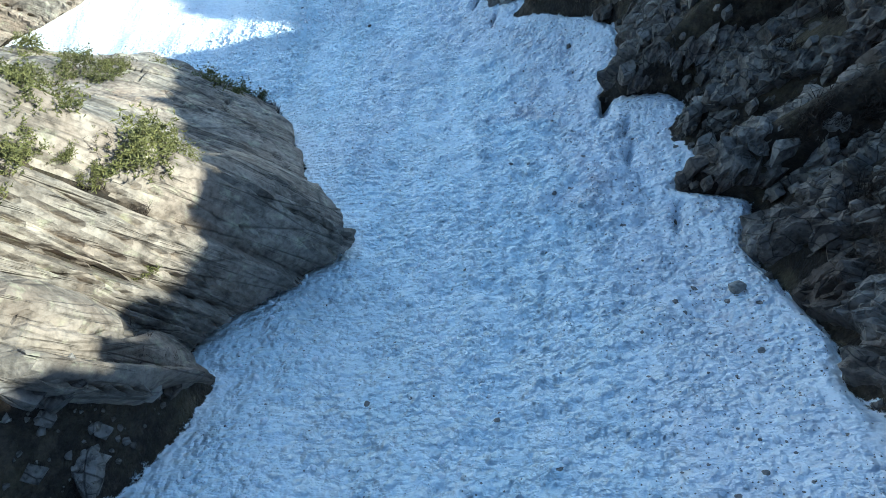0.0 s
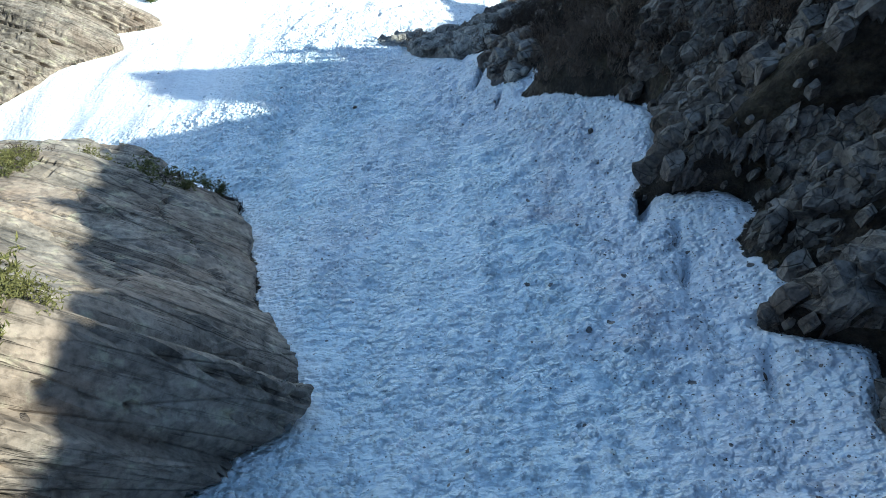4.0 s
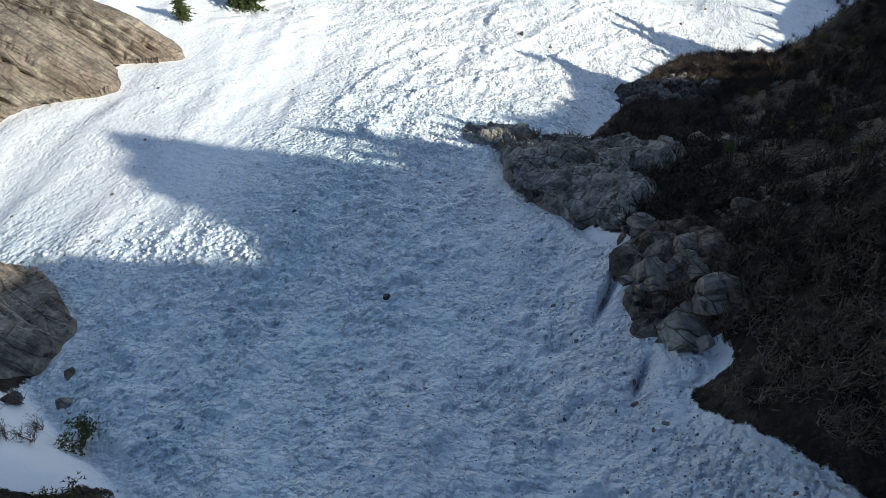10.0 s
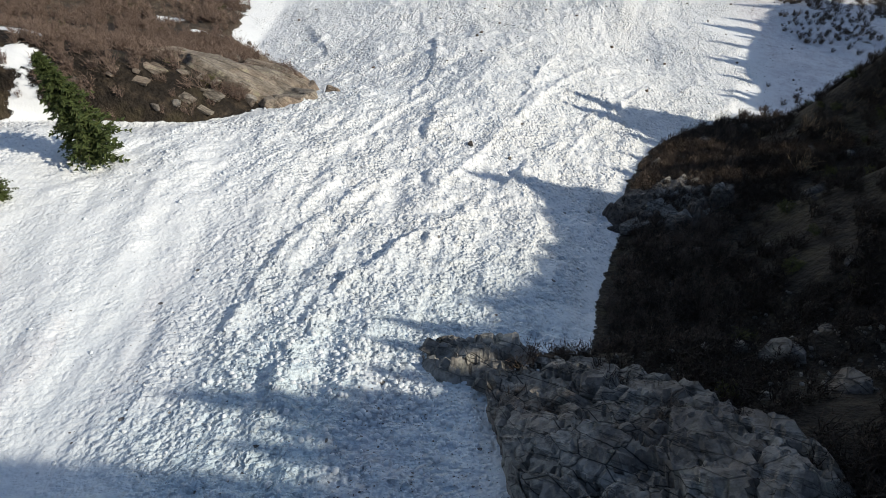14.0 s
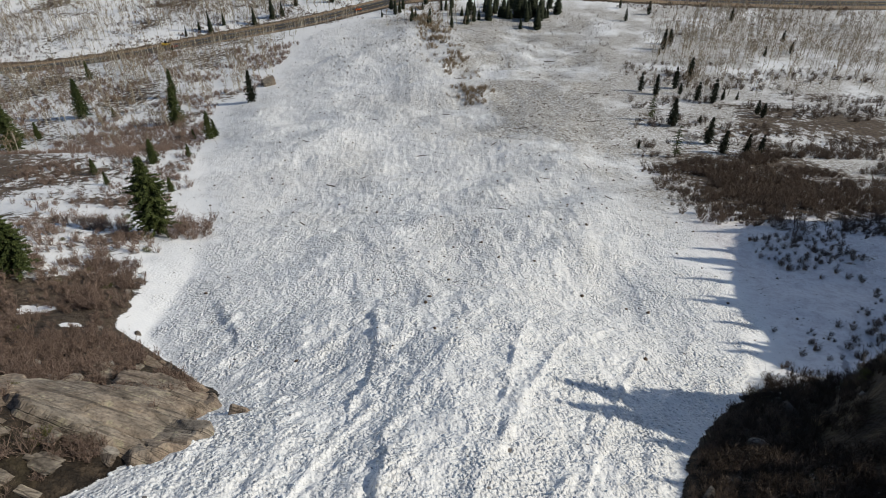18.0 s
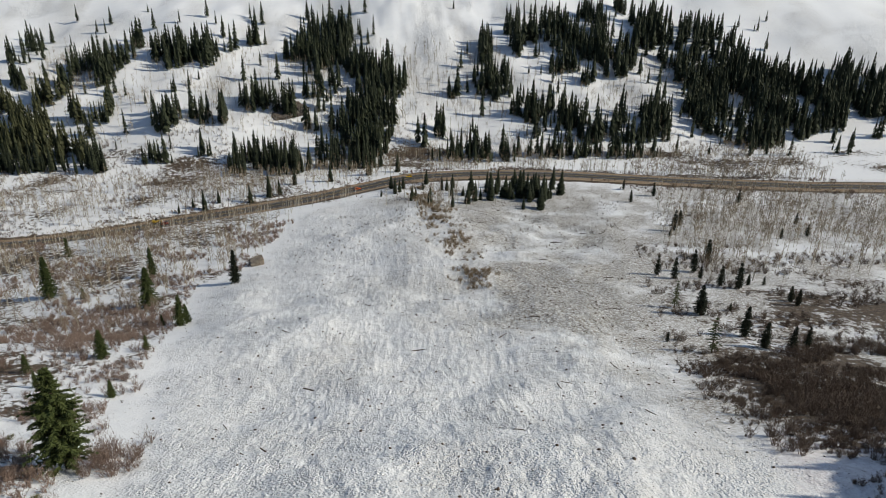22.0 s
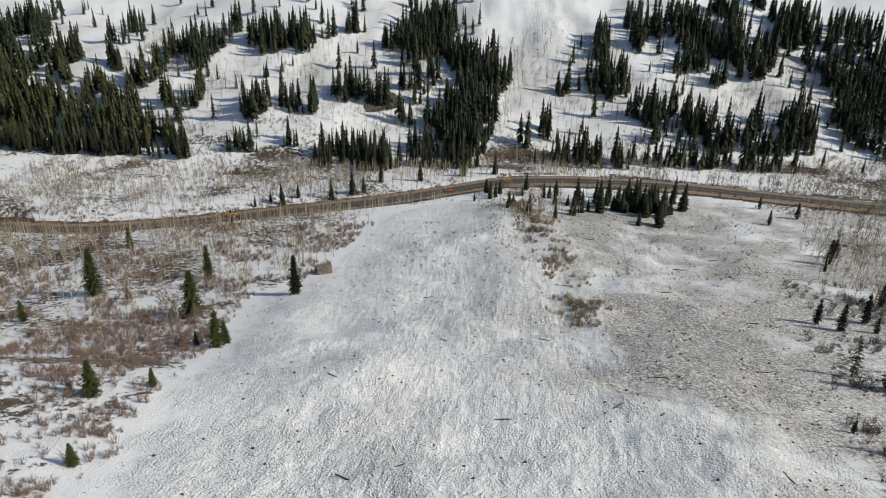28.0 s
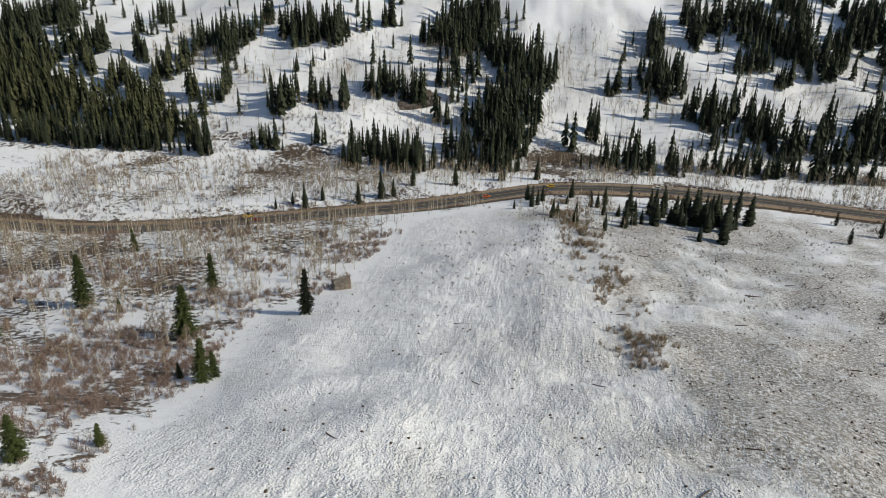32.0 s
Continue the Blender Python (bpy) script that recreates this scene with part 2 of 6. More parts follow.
def rock_material(name, light, dark, rust, lichen, beds=(0.10, 1.5, 0.10), joints=(0.12, 0.5, 0.12), cracked=0.5):
    m, nt, p = tree_of(name)
    grain, mid, wide = noise_node(nt, 0.4, 4.0, 0.6), noise_node(nt, 2.4, 6.0, 0.6), noise_node(nt, 9.0, 4.0)
    col = ramp(nt, mid, [(0.28, dark), (0.5, tuple(0.5 * (a + b) for a, b in zip(light, dark))), (0.68, light)])
    col = mix(nt, maths(nt, "MULTIPLY", ramp(nt, wide, [(0.45, 0.0), (0.7, 1.0)]), 0.6), col, rust)
    col = mix(nt, maths(nt, "MULTIPLY", ramp(nt, noise_node(nt, 1.2, 5.0, 0.65), [(0.56, 0.0), (0.68, 1.0)]), 0.55), col, lichen)
    col = mix(nt, 0.7, col, ramp(nt, grain, [(0.34, 0.42), (0.5, 0.9), (0.66, 1.15)]), "MULTIPLY")
    info = nt.nodes.new("ShaderNodeObjectInfo")
    col = mix(nt, 1.0, col, ramp(nt, info.outputs["Random"], [(0.0, (0.78, 0.77, 0.76)), (0.6, (1.0, 0.99, 0.97)), (1.0, (1.14, 1.12, 1.08))]), "MULTIPLY")
    # joints that cut the beds
    net = nt.nodes.new("ShaderNodeTexVoronoi")
    net.feature = "DISTANCE_TO_EDGE"
    net.inputs["Scale"].default_value = 1.0
    wander = nt.nodes.new("ShaderNodeVectorMath")
    wander.operation = "MULTIPLY_ADD"
    field = nt.nodes.new("ShaderNodeTexNoise")
    field.inputs["Scale"].default_value = 0.9
    field.inputs["Detail"].default_value = 3.0
    nt.links.new(field.outputs["Color"], wander.inputs[0])
    wander.inputs[1].default_value = (0.16, 0.16, 0.16)
    nt.links.new(bedded(nt, *joints), wander.inputs[2])
    nt.links.new(wander.outputs[0], net.inputs["Vector"])
    split = ramp(nt, net.outputs["Distance"], [(0.0, 0.12), (0.035, 1.0)])
    col = mix(nt, maths(nt, "MULTIPLY", ramp(nt, noise_node(nt, 5.0, 3.0), [(0.40, 0.15), (0.58, 1.0)]), cracked), col, split, "MULTIPLY")
    # seams along the bedding
    seam = noise_node(nt, 1.0, 4.0, 0.6, vec=bedded(nt, *beds))
    crack = ramp(nt, seam, [(0.36, 0.25), (0.41, 1.0), (0.56, 1.0), (0.60, 0.6), (0.64, 1.1)])
    col = mix(nt, 0.55, col, crack, "MULTIPLY")
    nt.links.new(col, p.inputs["Base Color"])
    p.inputs["Roughness"].default_value = 0.85
    relief = maths(nt, "ADD", maths(nt, "MULTIPLY", noise_node(nt, 0.45, 3.0, 0.55), 0.11), maths(nt, "ADD", maths(nt, "MULTIPLY", crack, 0.10), maths(nt, "MULTIPLY", split, 0.07)))
    bump(nt, p, relief, 1.0, 1.0)
    return m


def plain(name, col, rough=0.7, metal=0.0, vary=0.3, size=0.4):
    m, nt, p = tree_of(name)
    c = ramp(nt, noise_node(nt, size, 5.0, 0.6), [(0.3, tuple(v * (1 - vary) for v in col)), (0.7, tuple(min(1.0, v * (1 + vary)) for v in col))])
    nt.links.new(c, p.inputs["Base Color"])
    p.inputs["Roughness"].default_value, p.inputs["Metallic"].default_value = rough, metal
    return m


def leafy(name, dark, light, through=0.0):
    """Foliage or twigs: the tone changes from piece to piece and from plant to plant."""
    m, nt, p = tree_of(name)
    geo = nt.nodes.new("ShaderNodeNewGeometry")
    info = nt.nodes.new("ShaderNodeObjectInfo")
    v = maths(nt, "ADD", maths(nt, "MULTIPLY", geo.outputs["Random Per Island"], 0.65), maths(nt, "MULTIPLY", info.outputs["Random"], 0.35))
    nt.links.new(ramp(nt, v, [(0.0, dark), (1.0, light)]), p.inputs["Base Color"])
    p.inputs["Roughness"].default_value = 0.75
    return m


SNOW = snow_ground()
ROCK_PALE = rock_material("pale_quartzite", (0.42, 0.365, 0.305), (0.115, 0.097, 0.08), (0.36, 0.26, 0.19), (0.44, 0.42, 0.28))
ROCK_DARK = rock_material("dark_quartzite", (0.30, 0.27, 0.245), (0.045, 0.039, 0.034), (0.15, 0.10, 0.07), (0.13, 0.12, 0.09), (1.3, 1.3, 0.3), (0.75, 0.75, 0.35), 0.8)
ROCK_GREY = rock_material("grey_quartzite", (0.44, 0.42, 0.39), (0.12, 0.11, 0.10), (0.24, 0.18, 0.14), (0.26, 0.25, 0.19), (0.25, 1.2, 0.25), (0.45, 0.75, 0.45), 0.95)
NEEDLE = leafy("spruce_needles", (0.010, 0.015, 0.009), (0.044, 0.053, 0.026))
# two lighter needle copies, with sunlight put into the green
NEEDLE_SUNLIT = leafy("sunlit_spruce_needles", (0.016, 0.021, 0.011), (0.075, 0.078, 0.034))
NEEDLE_LIT = leafy("lit_needles", (0.035, 0.055, 0.018), (0.11, 0.13, 0.04))
BARK = plain("spruce_bark", (0.10, 0.075, 0.055), 0.9)
ASPEN = plain("aspen_bark", (0.52, 0.48, 0.40), 0.8, size=0.8)
TWIG_TAN = leafy("aspen_twigs", (0.15, 0.105, 0.065), (0.36, 0.275, 0.18))
TWIG_RED = leafy("reddish_twigs", (0.12, 0.08, 0.065), (0.34, 0.25, 0.20))
TWIG_GREY = leafy("grey_brush_twigs", (0.07, 0.05, 0.038), (0.23, 0.17, 0.13))
# darker twig copy: deep shade of bank, cliff and hollow is in the colour
TWIG_SHADED = leafy("shaded_brush_twigs", (0.010, 0.0075, 0.006), (0.085, 0.06, 0.045))
SHRUB_GREEN = leafy("evergreen_shrub_leaves", (0.035, 0.04, 0.014), (0.22, 0.205, 0.07))
LOG = plain("broken_wood", (0.11, 0.08, 0.06), 0.9)
DIRT = plain("roadside_dirt", (0.31, 0.23, 0.155), 0.95, size=1.5)
ASPHALT = plain("asphalt", (0.075, 0.070, 0.068), 0.85, size=2.5, vary=0.2)

# ---- the lie of the land: x across, y down the gully ----
def curve(ys, vs):
    """A smooth line through a few stations."""
    ys, vs = np.array(ys, float), np.array(vs, float)
    d = np.diff(vs) / np.diff(ys)
    m = np.zeros_like(vs)
    m[0], m[-1] = d[0], d[-1]
    same = d[1:] * d[:-1] > 0
    m[1:-1] = np.where(same, 2 * d[1:] * d[:-1] / np.where(same, d[1:] + d[:-1], 1), 0)

    def at(y):
        y = np.clip(np.asarray(y, float), ys[0], ys[-1])
        i = np.clip(np.searchsorted(ys, y) - 1, 0, len(ys) - 2)
        h = ys[i + 1] - ys[i]
        t = (y - ys[i]) / h
        return (2 * t**3 - 3 * t**2 + 1) * vs[i] + (t**3 - 2 * t**2 + t) * h * m[i] + (3 * t**2 - 2 * t**3) * vs[i + 1] + (t**3 - t**2) * h * m[i + 1]
    return at


def hash2(i, j, k=0):
    n = np.sin(i * 127.1 + j * 311.7 + k * 74.7) * 43758.5453
    return n - np.floor(n)


def vnoise(x, y, size, k=0):
    """Smooth noise, -1 to 1, of lumps about size metres across."""
    x, y = np.asarray(x, float) / size, np.asarray(y, float) / size
    i, j = np.floor(x), np.floor(y)
    u, v = x - i, y - j
    u, v = u * u * (3 - 2 * u), v * v * (3 - 2 * v)
    a, b, c, d = hash2(i, j, k), hash2(i + 1, j, k), hash2(i, j + 1, k), hash2(i + 1, j + 1, k)
    return 2 * ((a * (1 - u) + b * u) * (1 - v) + (c * (1 - u) + d * u) * v) - 1


def fbm(x, y, size, octaves=4, gain=0.5, k=0):
    s, a = 0.0, 1.0
    for o in range(octaves):
        s = s + a * vnoise(x + 17.3 * o, y - 9.1 * o, size / 2**o, k + o)
        a *= gain
    return s


def blocks(x, y, size, k=0):
    """Cracked blocks: for each place its block's own number and the distance to the joint."""
    x, y = np.asarray(x, float) / size, np.asarray(y, float) / size
    i0, j0 = np.floor(x), np.floor(y)
    d1, d2, own = np.full(x.shape, 9.0), np.full(x.shape, 9.0), np.zeros(x.shape)
    for di in (-1, 0, 1):
        for dj in (-1, 0, 1):
            i, j = i0 + di, j0 + dj
            r = np.hypot(i + hash2(i, j, k) - x, j + hash2(i, j, k + 5) - y)
            near = r < d1
            d2 = np.where(near, d1, np.minimum(d2, r))
            own = np.where(near, hash2(i, j, k + 9), own)
            d1 = np.minimum(d1, r)
    return own, (d2 - d1) * size


def facets(x, y, size, k, step, tilt):
    """Angular blocks: each cell is one tilted plane; gives its height and the distance to the joint."""
    x, y = np.asarray(x, float) / size, np.asarray(y, float) / size
    i0, j0 = np.floor(x), np.floor(y)
    d1, d2, r = np.full(x.shape, 9.0), np.full(x.shape, 9.0), np.zeros(x.shape)
    for di in (-1, 0, 1):
        for dj in (-1, 0, 1):
            i, j = i0 + di, j0 + dj
            ox, oy = x - i - hash2(i, j, k), y - j - hash2(i, j, k + 5)
            q = np.abs(ox) * 0.9 + np.abs(oy) * 0.7 + 0.45 * np.hypot(ox, oy)
            near = q < d1
            d2 = np.where(near, d1, np.minimum(d2, q))
            plane = step * (hash2(i, j, k + 9) - 0.5) + tilt * size * ((hash2(i, j, k + 11) - 0.5) * ox + (hash2(i, j, k + 12) - 0.5) * oy)
            r = np.where(near, plane, r)
            d1 = np.minimum(d1, q)
    return r, (d2 - d1) * size


def smooth(a, b, v):
    t = np.clip((v - a) / (b - a), 0, 1)
    return t * t * (3 - 2 * t)


axis_z = curve([-300, -80, -20, 0, 18, 36, 50, 66, 82, 107, 124, 140, 155, 173, 200, 233, 260, 284, 340, 400, 470, 540, 600, 660],
               [290, 150, 110, 98, 86.5, 77.5, 69.5, 61.5, 54, 38, 30, 23.5, 17.5, 9, -3, -16, -27, -36, -52, -66, -79, -89, -96, -101])
left_tilt = curve([0, 25, 40, 52, 60, 66, 80, 95, 105, 124, 145, 169, 178, 205, 233, 290, 314, 360, 420, 480, 520, 560, 600, 640],
                  [0, 0, -.2, -.33, -.27, -.26, -.2, -.05, .03, .09, .05, -.1, -.08, -.03, 0, 0, .02, -.06, -.085, -.075, -.07, -.06, -.05, -.03])
right_tilt = curve([60, 66, 72, 82, 92, 100, 113, 151, 181, 210, 250, 332, 371, 420, 457, 520, 560, 620],
                   [0, 0, .1, .33, .25, 0, -.2, -.2, -.15, -.08, -.03, -.06, -.035, -.04, -.025, -.035, -.03, -.015])
right_bowl = curve([0, 20, 40, 50, 60, 66, 72, 82], [.009, .008, .011, .016, .023, .032, .03, 0])
# edges of the snow: rock and brush lie beyond them
left_edge = curve([-60, -30, 0, 6, 11.5, 13.6, 19.3, 24.4, 27.4, 30.5, 38, 44, 48, 53, 56, 60, 63, 68.5, 73, 79, 88, 94, 99, 104, 109, 112, 118, 130, 137, 141, 146, 157, 167, 172, 182, 190, 205, 240, 268, 303, 360, 388, 418, 455, 556, 592],
                  [-30, -24, -18, -14.8, -13.2, -15.6, -11.7, -7.6, -8.8, -10.8, -13.5, -16, -18.5, -20, -26, -32, -32, -38, -57, -76, -63, -58, -51, -54, -48, -54, -70, -72, -60, -43, -37.5, -34.5, -33.5, -38, -46, -50, -50, -56, -64, -72, -83, -89, -93, -76, -66, -30])
right_edge = curve([-60, 0, 10, 13, 21, 25, 28, 30, 34, 37.5, 39.6, 42, 45, 51, 56, 60, 63, 65, 70, 75, 77, 84, 87, 92, 98, 102, 103.6, 113, 127, 134, 148, 158, 166, 178, 190, 226, 254, 294, 342, 420, 500, 590],
                  [26, 20, 20, 21, 20, 21.5, 17.5, 20.3, 18.5, 20.3, 20, 14.5, 16.3, 17.8, 16, 11.7, 8.6, 9.6, 6.4, 6.5, 4, -0.4, -2.7, -4.3, -5.5, -8, 3, 5.7, 10.6, 12.2, 18.3, 25.8, 34, 44, 48.7, 53, 58, 65, 75, 98, 115, 150])
left_rise = curve([-60, 8, 18, 26, 31, 38, 46, 54, 60, 66, 76, 88, 97, 108, 116, 126, 138, 148, 165, 185, 210, 233, 300, 360], [1.6, 1.9, 1.85, 1.25, .95, .9, 1.1, 1.05, .6, .3, .3, .5, .6, .6, .5, .35, .45, .6, .55, .4, .25, .15, .08, 0])
right_rise = curve([-60, 52, 57, 60, 64, 67, 72, 80, 90, 100, 115, 135, 150, 165, 180], [1.5, 1.45, 1.25, .95, .4, .08, .06, .2, .15, .15, .35, .4, .35, .15, 0])
bank_bend = curve([-60, 52, 60, 70, 80, 98, 108, 150], [1, 1, 1.5, 1.6, 1.4, 1.6, 1.1, 1])
ridge_crest = curve([-60, -5, 7, 16, 55, 58.5, 60, 63, 64.5, 66.5, 69.2, 73, 77, 78.5, 79.6, 81.5, 84.5, 88, 93, 98, 102.5, 106, 111, 120, 126, 128, 131, 140, 148, 154, 158, 165, 182],
                    [186, 152, 139.8, 138.2, 116.5, 114, 111, 103, 102, 103.5, 108, 110.5, 112, 104, 97, 90, 86, 83, 79, 76, 73.5, 70, 65.5, 60.6, 60, 52, 42, 33, 31, 36, 28, 14, -2])
AXIS_X = -5.0
road_y = curve([-700, -420, -300, -262, -202, -156, -116, -71, -36, 9, 58, 105, 148, 202, 255, 306, 450, 700], [470, 530, 551, 549, 556, 570, 583, 600, 618, 638, 641, 638, 631, 622, 616, 612, 610, 640])
road_z = curve([-700, -256, -100, 60, 310, 700], [-122, -111, -103, -98, -101, -112])


def snow_height(x, y):
    """The snow's own surface, with no banks."""
    x, y = np.asarray(x, float), np.asarray(y, float)
    dx = x - AXIS_X
    z = axis_z(y)
    z = z + left_tilt(y) * np.clip(-dx, 0, 230)
    z = z + right_tilt(y) * np.clip(dx, 0, 250) + right_bowl(y) * np.clip(dx, 0, 26) ** 2
    # the far side of the valley
    foot = 690 + 0.06 * x + 14 * vnoise(x, 0 * x, 160, 3)
    far = np.clip(y - foot, 0, None)
    z = np.where(y > 560, z * (1 - smooth(640, 690, y)) + smooth(640, 690, y) * -103, z)
    return z + 0.365 * far * smooth(0, 60, far) + smooth(10, 90, far) * (9 * fbm(x, y, 130, 3, 0.5, 11) + 2.2 * fbm(x, y, 30, 3, 0.55, 13))


def ground_height(x, y):
    """Snow with the banks on both sides, the road bench and the churned surface."""
    x, y = np.asarray(x, float), np.asarray(y, float)
    z = snow_height(x, y)
    xr = right_edge(y)
    d = x - xr
    bank = z + np.where(d > 0, right_rise(y) * np.minimum(d, 13), 0)
    # the bank climbs to the ridge that shades the gully
    crest = ridge_crest(y) + 0.8 * vnoise(x, y, 3, 8)
    t = np.clip((d - 13) / np.maximum(37 - xr, 6), 0, 1) ** bank_bend(y)
    up = bank + (crest - bank) * t - 0.3 * np.clip(x - 50, 0, 40) - 6 * smooth(60, 90, x)
    ridge = 1 - smooth(172, 186, y)
    z = bank + np.where(d > 13, (up - bank) * ridge, 0)
    # an unseen hill added beyond the brush bank keeps the snow below it in shade
    z = z + 53 * smooth(0, 26, x - 87 - 0.6 * (y - 188)) * (1 - smooth(60, 110, x - 87 - 0.6 * (y - 188))) * smooth(150, 170, y) * (1 - smooth(224, 250, y))
    d = left_edge(y) - x
    r = left_rise(y)
    z = z + np.where(d > 0, 9 * r * (1 - np.exp(-np.clip(d, 0, 200) / 9)) + 0.32 * r * np.clip(d, 0, 60), 0)
    # melted-out gap where the snow meets the rock
    z = z - 1.3 * np.exp(-(((x - right_edge(y) - 0.2) / 0.8) ** 2)) * (1 - smooth(80, 104, y)) * (0.5 + 0.6 * vnoise(x, y, 5, 7))
    # uneven banks
    out = np.maximum(x - xr, left_edge(y) - x)
    z = z + smooth(2, 14, out) * (1 - smooth(240, 330, y)) * (0.9 * fbm(x, y, 14, 4, 0.55, 15) + smooth(40, 90, out) * 6 * fbm(x, y, 60, 3, 0.5, 16))
    # holes and cracks where the snow bridges sag
    for hx, hy, lx, ly, deep in ((14.8, 40.8, 0.5, 1.6, 2.8), (15.5, 36.2, 0.24, 1.1, 1.3), (15.1, 32.6, 0.26, 1.3, 1.3), (4.6, 71.2, 0.28, 2.2, 1.8), (6.3, 64.3, 0.22, 1.3, 1.3), (16.6, 24.4, 0.22, 1.3, 1.2)):
        z = z - deep * np.exp(-((((x - hx) - 0.3 * (y - hy)) / lx) ** 2) - ((y - hy) / ly) ** 2)
    # the road's bench
    away = np.abs(y - road_y(x))
    w = 1 - smooth(8, 26, away)
    return z * (1 - w) + w * (road_z(x) - 0.15)


LANES = (((-13.0, 49.1), (-15.1, 55.9), (-17.7, 64.7), (-22.4, 83.7)), ((7.3, 13.8), (7.7, 22.2), (7.6, 32.4), (6.9, 41.6), (4.7, 49.4), (4.0, 55.0), (2.2, 63.6), (-1.3, 74.1)), ((-4.4, 54.0), (-6.4, 60.8), (-8.7, 69.2), (-15.7, 87.4)))
SCARPS = [(1.5, 3.0, ((-12.4, 139.8), (-12.3, 146.9))), (0.9, 3.0, ((-16.1, 158.7), (-14.2, 164.2), (-13.4, 176.4), (-14.6, 185.0))), (0.8, 3.5, ((-3.4, 148.1), (1.7, 159.9), (4.7, 172.0))),
          (1.1, 4.0, ((-0.7, 135.0), (0.3, 139.5), (4.8, 144.9), (12.7, 158.9))), (0.8, 2.5, ((-5.2, 127.1), (-5.2, 131.7))), (0.7, 3.0, ((-12.7, 126.0), (-11.5, 132.5), (-7.8, 138.8))),
          (0.5, 3.0, ((-22.9, 130.4), (-20.2, 139.9), (-15.4, 148.3))), (0.9, 6.0, ((-36.1, 186.1), (-40.8, 196.7)))]
SCARPS += [(0.9, 3.0, ((-25.2, 102.5), (-25.0, 113.9), (-21.1, 123.0))), (1.0, 3.0, ((-20.1, 97.5), (-17.7, 110.1), (-10.5, 121.5), (-4.6, 129.1))), (0.7, 2.5, ((-14.7, 115.4), (-5.6, 125.9), (0.0, 136.2))),
           (0.45, 3.5, ((-32.6, 99.6), (-30.7, 110.3), (-28.0, 129.1), (-22.0, 150.2))), (0.4, 4.0, ((-45.3, 100.8), (-42.1, 113.9), (-35.0, 137.9))), (0.8, 3.0, ((-2.4, 145.7), (4.3, 165.9)))]
SCARPS += [(0.75, 2.2, LANES[0]), (0.75, 2.2, LANES[1]), (0.5, 1.6, LANES[2])]


def scarp(x, y):
    """Edges of slid sheets: steep on the west side, easing off to the east."""
    x, y = np.asarray(x, float), np.asarray(y, float)
    total = np.zeros(x.shape)
    for tall, back, line in SCARPS:
        at = (y > line[0][1] - 9) & (y < line[-1][1] + 9) & (x > min(p[0] for p in line) - 4) & (x < max(p[0] for p in line) + 4 * back)
        if not at.any():
            continue
        px, py = x[at] + 0.5 * vnoise(x[at], y[at], 2.2, 65), y[at]
        best, east = np.full(px.shape, 99.0), np.zeros(px.shape)
        for (ax, ay), (bx, by) in zip(line[:-1], line[1:]):
            dx, dy = bx - ax, by - ay
            t = np.clip(((px - ax) * dx + (py - ay) * dy) / (dx * dx + dy * dy), 0, 1)
            r = np.hypot(px - ax - t * dx, py - ay - t * dy)
            near = r < best
            east = np.where(near, (px - ax) * dy - (py - ay) * dx, east)
            best = np.minimum(best, r)
        rough = tall * np.clip(0.42 + 0.5 * vnoise(px, py, 4.0, 66) + 0.35 * vnoise(px, py, 0.9, 67), 0, 1.2)
        total[at] = np.maximum(total[at], rough * np.where(east > 0, np.exp(-best / back * 1.3), 1 - smooth(0.0, 0.8, best)))
    return total


